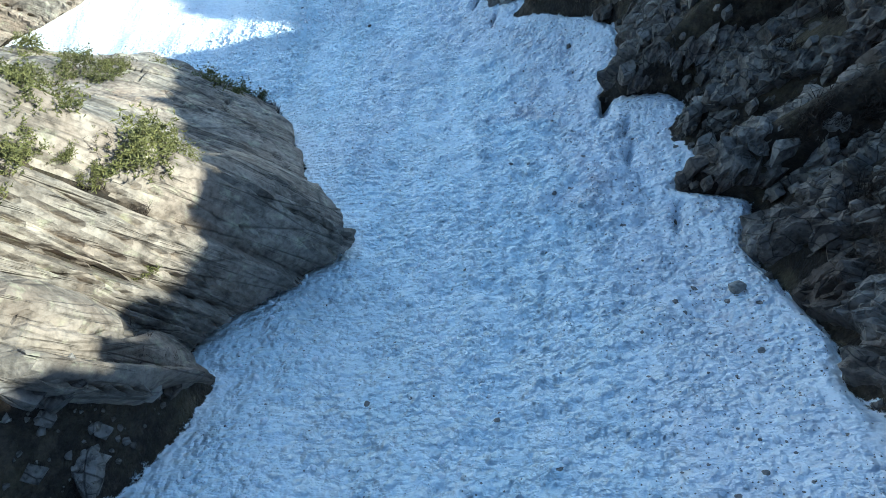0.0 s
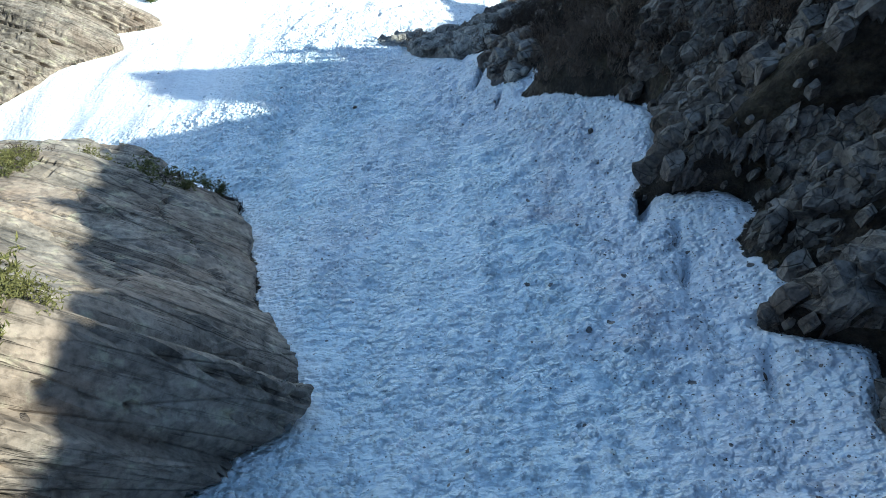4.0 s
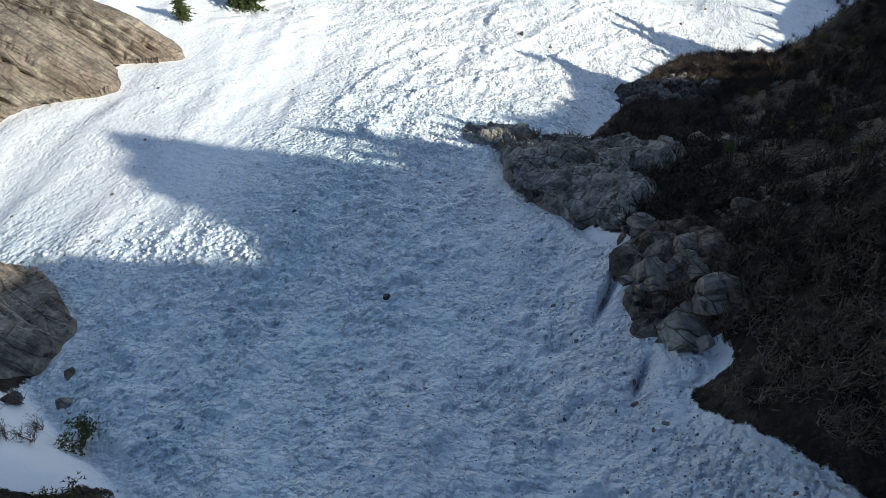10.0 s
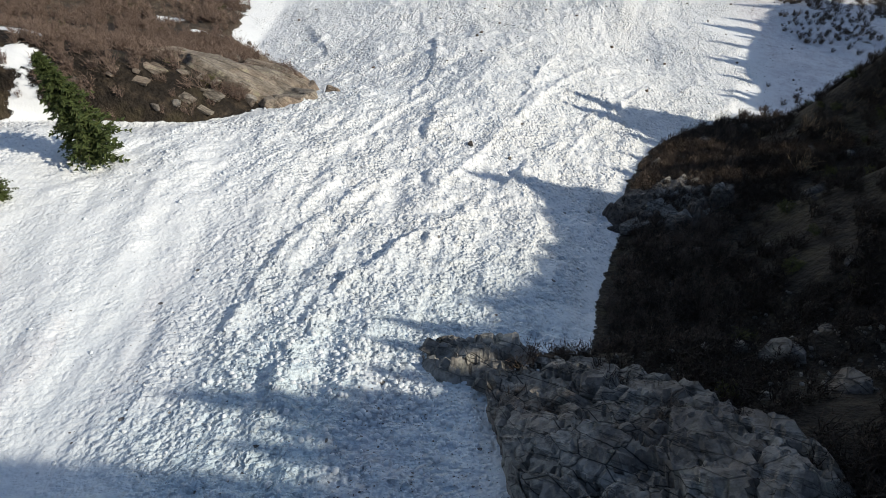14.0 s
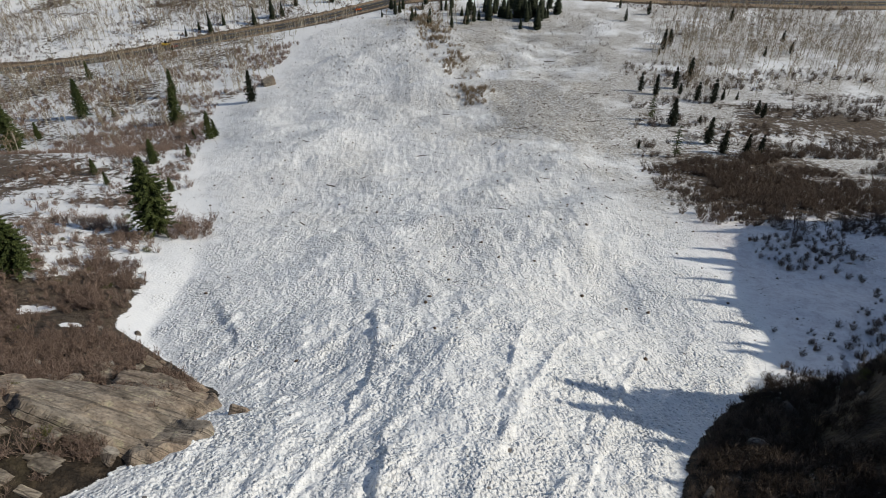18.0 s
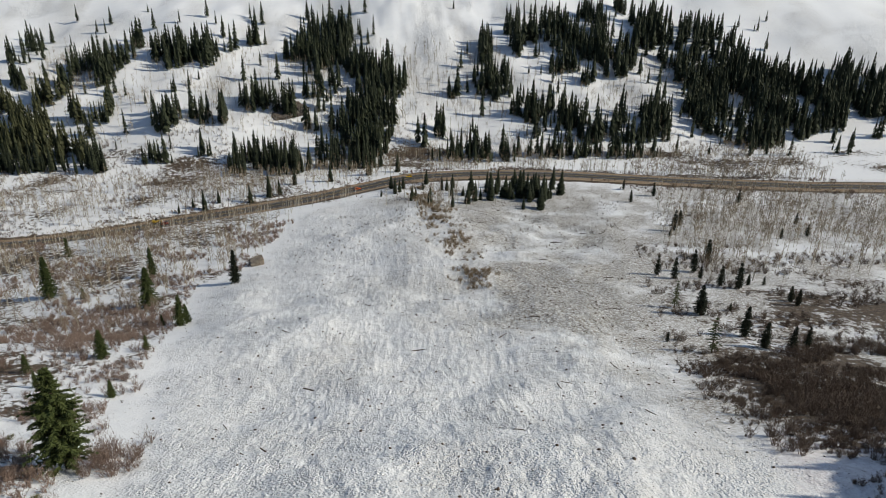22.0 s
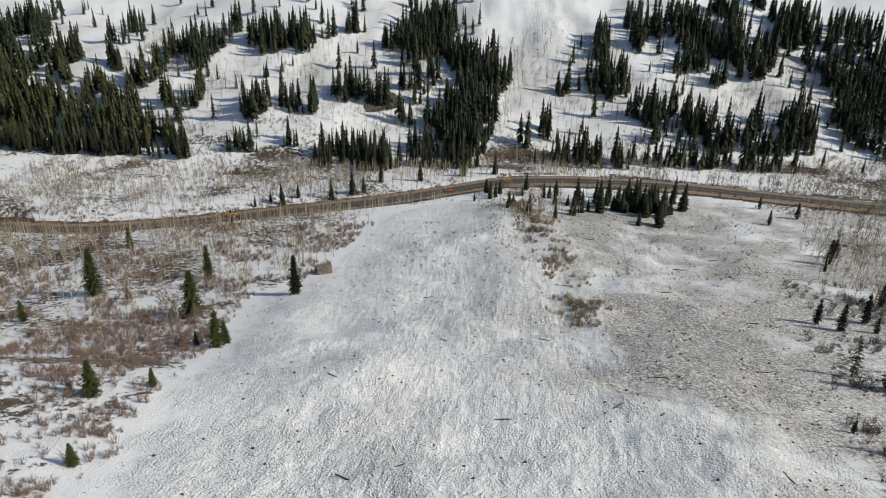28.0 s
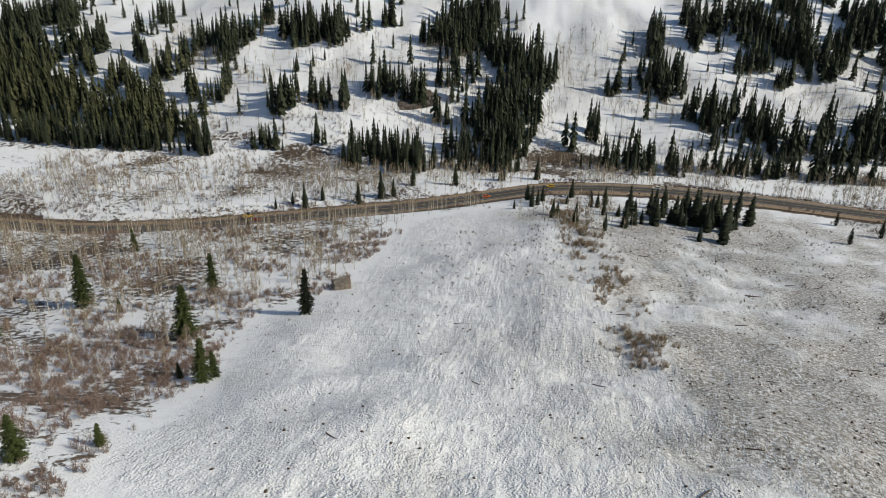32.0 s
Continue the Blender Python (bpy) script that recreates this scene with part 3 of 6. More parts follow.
def churn(x, y):
    """Clods, runnels and swells left by the slide."""
    inside = smooth(0, 5, x - left_edge(y)) * smooth(0, 4, right_edge(y) - x) * (1 - smooth(520, 600, y))
    fan = smooth(120, 190, y)
    lump = (0.20 - 0.08 * fan) * fbm(x, y, 1.7, 3, 0.65, 21) + 0.13 * np.abs(fbm(x, y, 1.0, 2, 0.6, 31)) + 0.10 * (1 - fan) * fbm(x, y, 6, 2, 0.5, 35)
    # clods, thick in some lanes of the flow and thin in others
    lane = smooth(-0.25, 0.35, fbm((x - AXIS_X + 1.5 * vnoise(x, y, 30, 23)) * 9, y, 44, 3, 0.6, 25)) * (1 - 0.6 * fan)
    own, gap = blocks(x + 0.3 * vnoise(x, y, 0.7, 26), y, 0.5, 27)
    own2, gap2 = blocks(x, y, 1.25, 29)
    lump = lump + (0.06 + 0.13 * lane) * (1 - 0.6 * fan) * (0.35 + own) * smooth(0.0, 0.28, gap) + 0.12 * lane * (1 - fan) * (own2 > 0.55) * smooth(0.0, 0.5, gap2)
    # runnels that follow the flow, fanning out below the mouth
    u = (x - AXIS_X) / (1 + np.clip(y - 100, 0, None) / 160)
    run = 0.30 * fbm(u * 6 + 4 * vnoise(x, y, 40, 45), y, 26, 3, 0.6, 43) * (1 - 0.8 * fan)
    # coarse heaps and flow ridges at the mouth of the gully, bending to the right as they run out
    w = x - 0.28 * (y - 120) - 0.0022 * np.clip(y - 105, 0, 80) ** 2 + 1.6 * vnoise(x, y, 14, 46)
    mouth = smooth(88, 104, y) * (1 - smooth(158, 215, y))
    crest = 1 - np.abs(fbm(w, y * 0.20, 5.5, 3, 0.6, 47))
    heap = mouth * (0.85 * np.clip(crest - 0.55, 0, 1) * (1 + 0.5 * vnoise(x, y, 3, 48)) + 0.30 * fbm(w, y * 0.3, 9, 2, 0.5, 50)) + scarp(x, y)
    swell = 1.45 * fan * (1.7 * fbm(x, y, 42, 3, 0.55, 51) + 0.6 * fbm(u * 2 + 3 * vnoise(x, y, 25, 59), y, 17, 2, 0.5, 60) + 0.7 * fbm(u * 2.5, y, 60, 2, 0.5, 55) + 0.16 * np.abs(fbm(u * 3.2 + 2 * vnoise(x, y, 30, 58), y * 0.5, 7, 3, 0.6, 57)) + 0.35 * np.abs(fbm(u * 2.0 + 5 * vnoise(x, y, 30, 62), y, 12, 3, 0.6, 64)))
    quiet = smooth(-20, -32, x) * smooth(70, 80, y) * (1 - smooth(110, 150, y))
    wide = smooth(0, 26, x - left_edge(y)) * smooth(0, 26, right_edge(y) - x) * (1 - smooth(520, 600, y))
    return wide * swell + inside * (lump * (1 - 0.75 * quiet) + run + heap * (1 - 0.7 * quiet))

# ---- building helpers ----
def link(name, verts, faces, mat, parent=None, label="", smooth_shade=False):
    me = bpy.data.meshes.new(name)
    me.from_pydata(verts, [], faces)
    me.materials.append(mat)
    if smooth_shade:
        me.polygons.foreach_set("use_smooth", [True] * len(me.polygons))
    me.update()
    ob = new(name, me)
    if parent is not None:
        ob.parent = parent
    if label:
        ob["label"] = label
    return ob


def part(name, bm, material, parent, label="", shade=False):
    me = bpy.data.meshes.new(name)
    bm.to_mesh(me)
    bm.free()
    me.materials.append(material)
    if shade:
        me.polygons.foreach_set("use_smooth", [True] * len(me.polygons))
    ob = new(name, me)
    ob.parent = parent
    if label:
        ob["label"] = label
    return ob


def land(xs, ys, height, keep=None):
    """Corners and quads of a sheet of land over the lines xs and ys."""
    X, Y = np.meshgrid(xs, ys)
    Z = height(X, Y)
    nx, ny = len(xs), len(ys)
    idx = np.arange(nx * ny).reshape(ny, nx)
    quads = np.stack([idx[:-1, :-1], idx[:-1, 1:], idx[1:, 1:], idx[1:, :-1]], -1).reshape(-1, 4)
    if keep is not None:
        k = keep(X, Y)
        quads = quads[(k[:-1, :-1] | k[:-1, 1:] | k[1:, 1:] | k[1:, :-1]).reshape(-1)]
    return np.stack([X, Y, Z], -1).reshape(-1, 3), quads


def land_mesh(name, co, quads, mat, soft, covers=None):
    used, quads = np.unique(quads, return_inverse=True)
    co, quads = co[used], quads.reshape(-1, 4)
    me = bpy.data.meshes.new(name)
    me.vertices.add(len(co))
    me.vertices.foreach_set("co", co.ravel())
    me.loops.add(len(quads) * 4)
    me.loops.foreach_set("vertex_index", quads.ravel())
    me.polygons.add(len(quads))
    me.polygons.foreach_set("loop_start", np.arange(0, len(quads) * 4, 4))
    me.polygons.foreach_set("use_smooth", np.full(len(quads), soft))
    me.update(calc_edges=True)
    me.materials.append(mat)
    for key, f in (covers or {}).items():
        a = me.attributes.new(key, "FLOAT", "POINT")
        a.data.foreach_set("value", np.clip(f(co[:, 0], co[:, 1]), 0, 2).astype(np.float32))
    return new(name, me)


def steps(*runs):
    """Lines from run to run: (from, to, step)."""
    out = []
    for a, b, s0, s1 in runs:
        v = a
        while v < b - 1e-6:
            out.append(v)
            v += s0 + (s1 - s0) * (v - a) / (b - a)
    return np.array(out + [runs[-1][1]])


# ---- ground ----
def ragged(x, y, k):
    return 5 * fbm(x, y, 9, 4, 0.6, k) * smooth(150, 220, y)


def left_out(x, y):
    """How far into the brush beyond the left edge; a strip of clean snow lies between."""
    return left_edge(y) - x - 5.0 * smooth(176, 192, y) * (1 - smooth(235, 300, y))


def clean_strip(x, y):
    """Snow gullies and patches that stay free of brush."""
    line = np.exp(-(((y - 243 + 0.46 * (x + 60) - 3 * vnoise(x, y, 12, 5)) / 5.5) ** 2)) * smooth(-56, -64, x) * smooth(-130, -105, x)
    spots = 0
    for sx, sy, r in ((-69, 194, 4.0), (-77, 217, 5.0), (-60, 187, 2.5), (-63, 171, 2.0), (-96, 228, 7.0), (-90, 290, 9.0), (-60, 137, 4.0), (-62, 143, 4.5), (-66, 150, 4.5), (-71, 158, 5.0), (-26.5, 54.2, 3.5), (-31, 56.5, 4.0), (-23.5, 53.2, 2.6)):
        spots = spots + np.exp(-(np.hypot(x - sx, (y - sy) * 1.4) / r) ** 2)
    return np.clip(line + spots, 0, 1)


def cover_debris(x, y):
    soft = 3 + 3 * smooth(150, 230, y)
    e = ragged(x, y, 59)
    slope = smooth(720, 760, y) * np.maximum(smooth(22, 8, np.abs(x - 15 - 0.05 * (y - 700))), smooth(0.05, 0.5, fbm(x * 1.5, y, 60, 4, 0.6, 63)) * 0.8)
    rough = 0.4 * smooth(185, 225, y) * (1 - smooth(560, 600, y)) * (0.5 + 0.5 * smooth(-0.3, 0.3, fbm(x, y, 9, 3, 0.6, 65)))
    return np.maximum(slope, rough) + (1 - rough) * smooth(-2, soft, x - left_edge(y) + e) * smooth(-2, soft, right_edge(y) - x + e) * (1 - smooth(560, 600, y)) * (1 - 0.8 * smooth(-22, -34, x) * smooth(66, 80, y) * (1 - smooth(120, 150, y)))


def cover_dust_shade(x, y):
    # dirty snow past the right edge, its shade put into the tint as well
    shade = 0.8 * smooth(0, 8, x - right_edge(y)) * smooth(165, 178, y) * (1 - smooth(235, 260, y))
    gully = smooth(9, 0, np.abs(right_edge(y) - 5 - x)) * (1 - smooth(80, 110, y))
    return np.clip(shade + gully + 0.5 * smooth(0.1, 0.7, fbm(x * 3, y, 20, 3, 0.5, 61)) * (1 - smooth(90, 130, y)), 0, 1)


def cover_grit(x, y):
    """Where the slide carried earth: more to the right and further out, and beyond its edge."""
    right = smooth(5, 62, x + 0.16 * (y - 330) + 14 * fbm(x, y, 40, 3, 0.6, 77)) * smooth(245, 330, y)
    rim = smooth(30, 2, np.abs(x - right_edge(y) - 8)) * smooth(215, 260, y) * 0.8
    mid = (0.05 + 0.34 * smooth(-0.3, 0.9, fbm(x * 1.6, y, 44, 5, 0.65, 71)) * smooth(-75, 0, x)) * smooth(170, 280, y)
    return np.clip(np.maximum(right, rim) * (0.66 + 0.75 * fbm(x, y, 22, 5, 0.65, 75)) + mid, 0, 1) * (1 - smooth(600, 640, y)) + 0.3 * smooth(740, 790, y) * smooth(0.0, 0.7, fbm(x * 2.5 + 0.4 * y, y * 0.5, 50, 4, 0.6, 79)) * (1 - smooth(1000, 1200, y))


def cover_soil(x, y):
    near = 1 - 0.45 * smooth(45, 110, np.maximum(x - right_edge(y) - 20, left_edge(y) - x))
    bank = np.maximum(smooth(-1.5, 2.5, x - right_edge(y) - 1.5 * smooth(62, 70, y) * (1 - smooth(101, 104, y))) * (1 - smooth(150, 178, y)), smooth(-1.5, 2.5, left_out(x, y)) * (1 - smooth(176, 225, y))) * near
    e = ragged(x, y, 83)
    patchy = np.maximum(smooth(0, 14, x - right_edge(y) + e), smooth(0, 14, left_out(x, y) + e)) * (1 - clean_strip(x, y)) * smooth(170, 240, y) * (1 - smooth(600, 640, y))
    side = 1.3 * smooth(14, 10, np.abs(y - road_y(x) + 1)) + 0.5 * smooth(-270, -310, x) * smooth(34, 14, np.abs(y - road_y(x) - 20))
    bank = bank * (1 - clean_strip(x, y))
    foot = (0.42 + 0.3 * fbm(x * 0.5, y, 22, 4, 0.6, 85)) * smooth(8, 16, y - road_y(x)) * (1 - smooth(700, 735, y)) * (0.75 + 0.25 * smooth(-80, 0, x)) * (1 - np.exp(-(((x - 150) / 45) ** 4 + ((y - 675) / 14) ** 4)))
    near_bank = 0.85 * smooth(24, 15, road_y(x) - y) * (y < road_y(x)) * smooth(-25, -60, x) * (0.8 + 0.4 * fbm(x, y, 12, 3, 0.6, 87))
    side = np.maximum(np.maximum(side, foot), near_bank)
    return np.clip(np.maximum(1.7 * bank, np.maximum(patchy * (1 - (0.45 - 0.21 * (x < 0)) * smooth(370, 430, y)) * (0.47 + 0.30 * fbm(x, y, 30, 4, 0.55, 81)), side)), 0, 1.7)


gx = steps((-2600, -420, 160, 14), (-420, -90, 11, 3.0), (-90, -34, 1.4, 0.36), (-34, 22, 0.25, 0.25), (22, 60, 0.36, 1.1), (60, 300, 1.2, 7), (300, 2600, 10, 160))
gy = steps((-300, -12, 30, 1.2), (-12, 2, 0.6, 0.4), (2, 130, 0.25, 0.27), (130, 250, 0.3, 0.55), (250, 460, 0.6, 1.9), (460, 720, 2.0, 4), (720, 1300, 5, 14), (1300, 4200, 30, 220))
ground = land_mesh("ground", *land(gx, gy, lambda x, y: ground_height(x, y) + churn(x, y)), SNOW, True, covers={"debris": cover_debris, "dust_shade": cover_dust_shade, "grit": cover_grit, "soil": cover_soil, "flow": lambda x, y: 1 - smooth(92, 128, y), "humus_shade": lambda x, y: 1 - smooth(170, 205, y)})
tagged(ground, "snow-filled gully and slide debris fan between brown banks", "ground", kind="structure")

# ---- rock ----
def ledges(v, size, k):
    """A stair of tilted strata: gentle treads and sharp edges."""
    f = v / size
    n = np.floor(f)
    h = hash2(n, 0 * n + k)
    t = f - n
    return size * (0.25 + 0.35 * h) * (np.minimum(t / (0.72 + 0.2 * h), 1 - 0 * t) - smooth(0.86, 1.0, t))


def strata_relief(x, y, z, k):
    """Thin beds that end in sharp edges, cut by joints."""
    w = y + 0.32 * x + 0.336 * z + 0.5 * fbm(x, y, 14, 2, 0.5, k)
    w2 = w + 0.25 * vnoise(x, y, 5, k + 3)
    thin = 0.15 + 0.6 * smooth(-0.1, 0.35, vnoise(x, y * 2, 10, k + 21))
    r = 0.62 * ledges(w, 4.2, k) + thin * ledges(w2, 1.1, k + 1) + 0.8 * thin * ledges(w2 + 0.1 * vnoise(x, y, 2, k + 31), 0.45, k + 2)
    # open seams between the beds
    r = r - 0.9 * np.exp(-((((w / 4.2) % 1.0) * 4.2 / 0.2) ** 2)) * smooth(-0.4, 0.2, vnoise(x, y, 9, k + 11)) - 0.7 * thin * np.exp(-((((w2 / 1.1) % 1.0) * 1.1 / 0.14) ** 2)) * smooth(-0.3, 0.3, vnoise(x, y, 5, k + 12))
    a, ga = facets(x * 0.30, w * 0.8, 2.6, k + 4, 0.55, 0.12)
    b, gb = facets(x * 0.5, w2, 0.9, k + 14, 0.14, 0.15)
    return r + a + b - 0.35 * (1 - smooth(0, 0.10, ga)) + 0.30 * fbm(x, y, 10, 2, 0.5, k + 6)


def block_relief(x, y, k, big=3.6):
    """Jointed slabs and blocks on a gentle slope."""
    w = 0.3 * fbm(x, y, 4, 2, 0.5, k)
    a, ga = facets((x + 0.4 * y + w) * 0.7, (y - 0.3 * x), big, k + 2, 1.5, 0.45)
    b, gb = facets(x - w, y + 0.4 * x, big * 0.40, k + 3, 0.45, 0.4)
    c, gc = facets(x, y, big * 0.16, k + 4, 0.14, 0.5)
    return a + b + c - 0.9 * (1 - smooth(0, 0.20, ga)) - 0.35 * (1 - smooth(0, 0.12, gb)) + 0.3 * fbm(x, y, 9, 2, 0.5, k + 5)


def crag_relief(x, y, z, k, big=2.3):
    """Jointed blocks that stand out of a steep face."""
    w = 0.3 * fbm(y, z, 4, 2, 0.5, k)
    a, ga = facets(y * 1.3 + w, z * 0.55 - 0.2 * y, big, k + 2, 1.7, 0.45)
    b, gb = facets(y * 1.2 + 0.2 * z, z * 0.7 + 0.2 * x, big * 0.42, k + 3, 0.8, 0.5)
    c, gc = facets(y * 1.3, z * 1.1 - w, big * 0.2, k + 4, 0.3, 0.6)
    return a + b + c - 1.1 * (1 - smooth(0, 0.24, ga)) - 0.5 * (1 - smooth(0, 0.14, gb)) + 0.9 * fbm(y, z, 9, 3, 0.55, k + 5)


def rock_mass(name, label, box, step, inside, relief, mat, lift=0.0, piece=9.0):
    """Bedrock that stands out of the ground where inside is above nought, its blocks pushed out along the slope's normal."""
    xs, ys = np.arange(box[0], box[1], step), np.arange(box[2], box[3], step)
    X, Y = np.meshgrid(xs, ys)
    m = inside(X, Y)
    rim = smooth(0.0, 0.5, m)
    Z = ground_height(X, Y)
    gy_, gx_ = np.gradient(Z, step, step)
    n = np.stack([-gx_, -gy_, np.ones_like(Z)], -1)
    n /= np.linalg.norm(n, axis=-1, keepdims=True)
    push = rim * (lift + relief(X, Y, Z)) - 1.6 * (1 - smooth(-1.2, 0.25, m))
    co = (np.stack([X, Y, Z], -1) + n * push[..., None]).reshape(-1, 3)
    idx = np.arange(X.size).reshape(X.shape)
    quads = np.stack([idx[:-1, :-1], idx[:-1, 1:], idx[1:, 1:], idx[1:, :-1]], -1).reshape(-1, 4)
    k = m > -1.1
    quads = quads[(k[:-1, :-1] | k[:-1, 1:] | k[1:, 1:] | k[1:, :-1]).reshape(-1)]
    flat = np.stack([X, Y], -1).reshape(-1, 2)[quads].mean(1)
    # pieces of rock that joints set apart
    col, row = np.floor((flat[:, 0] + 0.25 * flat[:, 1]) / piece), np.floor((flat[:, 1] - 0.2 * flat[:, 0]) / (piece * 0.7))
    own = col * 1000 + row
    thing = tagged(new(name), label, "rock")
    for o in np.unique(own):
        q = quads[own == o]
        used, q_own = np.unique(q, return_inverse=True)
        q_own = q_own.reshape(-1, 4)
        mark = np.arange(len(used))
        while True:
            low = mark.copy()
            np.minimum.at(low, q_own, mark[q_own].min(1)[:, None])
            low = low[low]
            if (low == mark).all():
                break
            mark = low
        lot = mark[q_own[:, 0]]
        for one in np.unique(lot):
            land_mesh("ledge" if "slab" in name or "buttress" in name else "crag", co, q[lot == one], mat, False).parent = thing
    return thing


def wob(x, y, k, size=4.0, amp=1.2):
    return amp * fbm(x, y, size, 3, 0.55, k)


def oval(cx, cy, rx, ry, turn=0.0):
    c, s = math.cos(radians(turn)), math.sin(radians(turn))

    def f(x, y):
        u, v = (x - cx) * c + (y - cy) * s, -(x - cx) * s + (y - cy) * c
        return (1 - np.hypot(u / rx, v / ry)) * min(rx, ry)
    return f


buttress = rock_mass("rock_buttress", "pale layered quartzite buttress with ledges above the snow", (-62, -5, -4, 74), 0.21,
          lambda x, y: np.minimum(np.minimum(left_edge(y) + 0.3 - x + wob(x, y, 101, 3, 0.5), 3 + (72 - y) * 0.3), np.minimum(0.9 * (y - 9.5 - 0.25 * (x + 15)) + wob(x, y, 102, 4, 1.5), -oval(-27.0, 55.2, 8.5, 3.2, -28)(x, y) + wob(x, y, 104, 3, 0.5))), lambda x, y, z: strata_relief(x, y, z, 103), ROCK_PALE, 0.1)
cliff = rock_mass("rock_cliff", "dark blocky cliff with cracked ledges beside the snow", (8, 52, -14, 66), 0.2,
          lambda x, y: np.minimum(x - right_edge(y) - 0.2 + wob(x, y, 111, 3, 1.0), 0.8 * (57.5 - y + 0.15 * (x - 20)) + wob(x, y, 112, 5, 2.0)), lambda x, y, z: crag_relief(x, y, z, 113), ROCK_DARK, 0.5, 7.0)
upper_cliff = rock_mass("rock_cliff", "broken grey rock face above the brush bank", (24, 50, 54, 82), 0.27,
          lambda x, y: (1 - np.hypot((x - 37) / 8, (y - 64) / 10)) * 8 + wob(x, y, 117, 5, 2.5), lambda x, y, z: crag_relief(x, y, z, 119, 2.6), ROCK_DARK, 0.8, 7.0)


def with_edge(shape, k, amp=1.5, size=5.0):
    return lambda x, y: shape(x, y) + wob(x, y, k, size, amp)


o1, o2, o3 = oval(-1.5, 99.0, 9.0, 3.0, -24), oval(3.5, 91.5, 8.0, 5.0, -28), oval(3.6, 83.5, 5.2, 3.4, -25)
outcrop = rock_mass("rock_outcrop", "jointed grey rock outcrop pointing into the snow", (-14, 24, 74, 110), 0.22,
          lambda x, y: np.maximum(np.maximum(np.maximum(o1(x, y), o2(x, y)), o3(x, y)), np.minimum(2.2 - np.abs(x - right_edge(y) - 2.0), 0.6 * np.minimum(y - 78, 102 - y))) + wob(x, y, 121, 3, 0.6), lambda x, y, z: block_relief(x, y, 123, 3.4) + 0.5 * ledges(x * 0.45 + y, 2.6, 4), ROCK_GREY, 0.9, 6.0)
edge_outcrop = rock_mass("rock_outcrop", "broken dark outcrop at the brush edge", (4, 34, 108, 150), 0.27,
          with_edge(oval(16.5, 131, 8.0, 4.5, 35), 131, 1.2, 3), lambda x, y, z: block_relief(x, y, 133, 2.6) * 0.9, ROCK_DARK, 1.1)
low_outcrop = rock_mass("rock_outcrop", "low dark rocks between brush and snow", (-2, 22, 60, 84), 0.25,
          with_edge(oval(7.8, 71.5, 2.5, 5.5, 12), 137, 0.8, 3), lambda x, y, z: block_relief(x, y, 139, 2.4) * 0.8, ROCK_DARK, 0.9)
rock_mass("rock_slab", "pale brown layered slab beside the sunlit snow", (-84, -44, 78, 118), 0.3,
          lambda x, y: left_edge(y) + 0.2 - x + wob(x, y, 141, 4, 0.8), lambda x, y, z: strata_relief(x, y, z, 143), ROCK_PALE, 0.4)
spur_slab = rock_mass("rock_slab", "tan tilted rock slab on the brushy spur", (-62, -26, 142, 184), 0.25,
          lambda x, y: np.maximum(oval(-40.5, 156, 12, 6, -20)(x, y), oval(-38, 163.5, 8.5, 2.8, -27)(x, y)) + wob(x, y, 151, 4, 1.0), lambda x, y, z: strata_relief(x, y, z, 153) * 0.7, ROCK_PALE, 0.7)
rock_mass("rock_knoll", "snowy knoll with grey crags on the far slope", (-150, -60, 730, 790), 1.2,
          with_edge(oval(-100, 752, 17, 7, 20), 161, 4, 12), lambda x, y, z: block_relief(x * 0.3, y * 0.3, 163) * 1.6, ROCK_DARK, 1.5, 30.0)


def block_form(seed, mat):
    """An angular joint block one metre across, its corners broken off."""
    r = random.Random(seed)
    bm = bmesh.new()
    bmesh.ops.create_cube(bm, size=1.0)
    bmesh.ops.subdivide_edges(bm, edges=bm.edges[:], cuts=2, use_grid_fill=True)
    cuts = [(Vector((r.uniform(-1, 1), r.uniform(-1, 1), r.uniform(-1, 1))).normalized(), r.uniform(0.46, 0.62)) for _ in range(5)]
    for v in bm.verts:
        v.co.x += 0.22 * v.co.z * r.choice((0.2, 0.5)) + 0.1 * v.co.y
        for n, d in cuts:
            over = v.co.dot(n) - d
            if over > 0:
                v.co -= n * over
        v.co += Vector((r.uniform(-1, 1), r.uniform(-1, 1), r.uniform(-1, 1))) * 0.012
    me = bpy.data.meshes.new("rock_block")
    bm.to_mesh(me)
    bm.free()
    me.materials.append(mat)
    return me


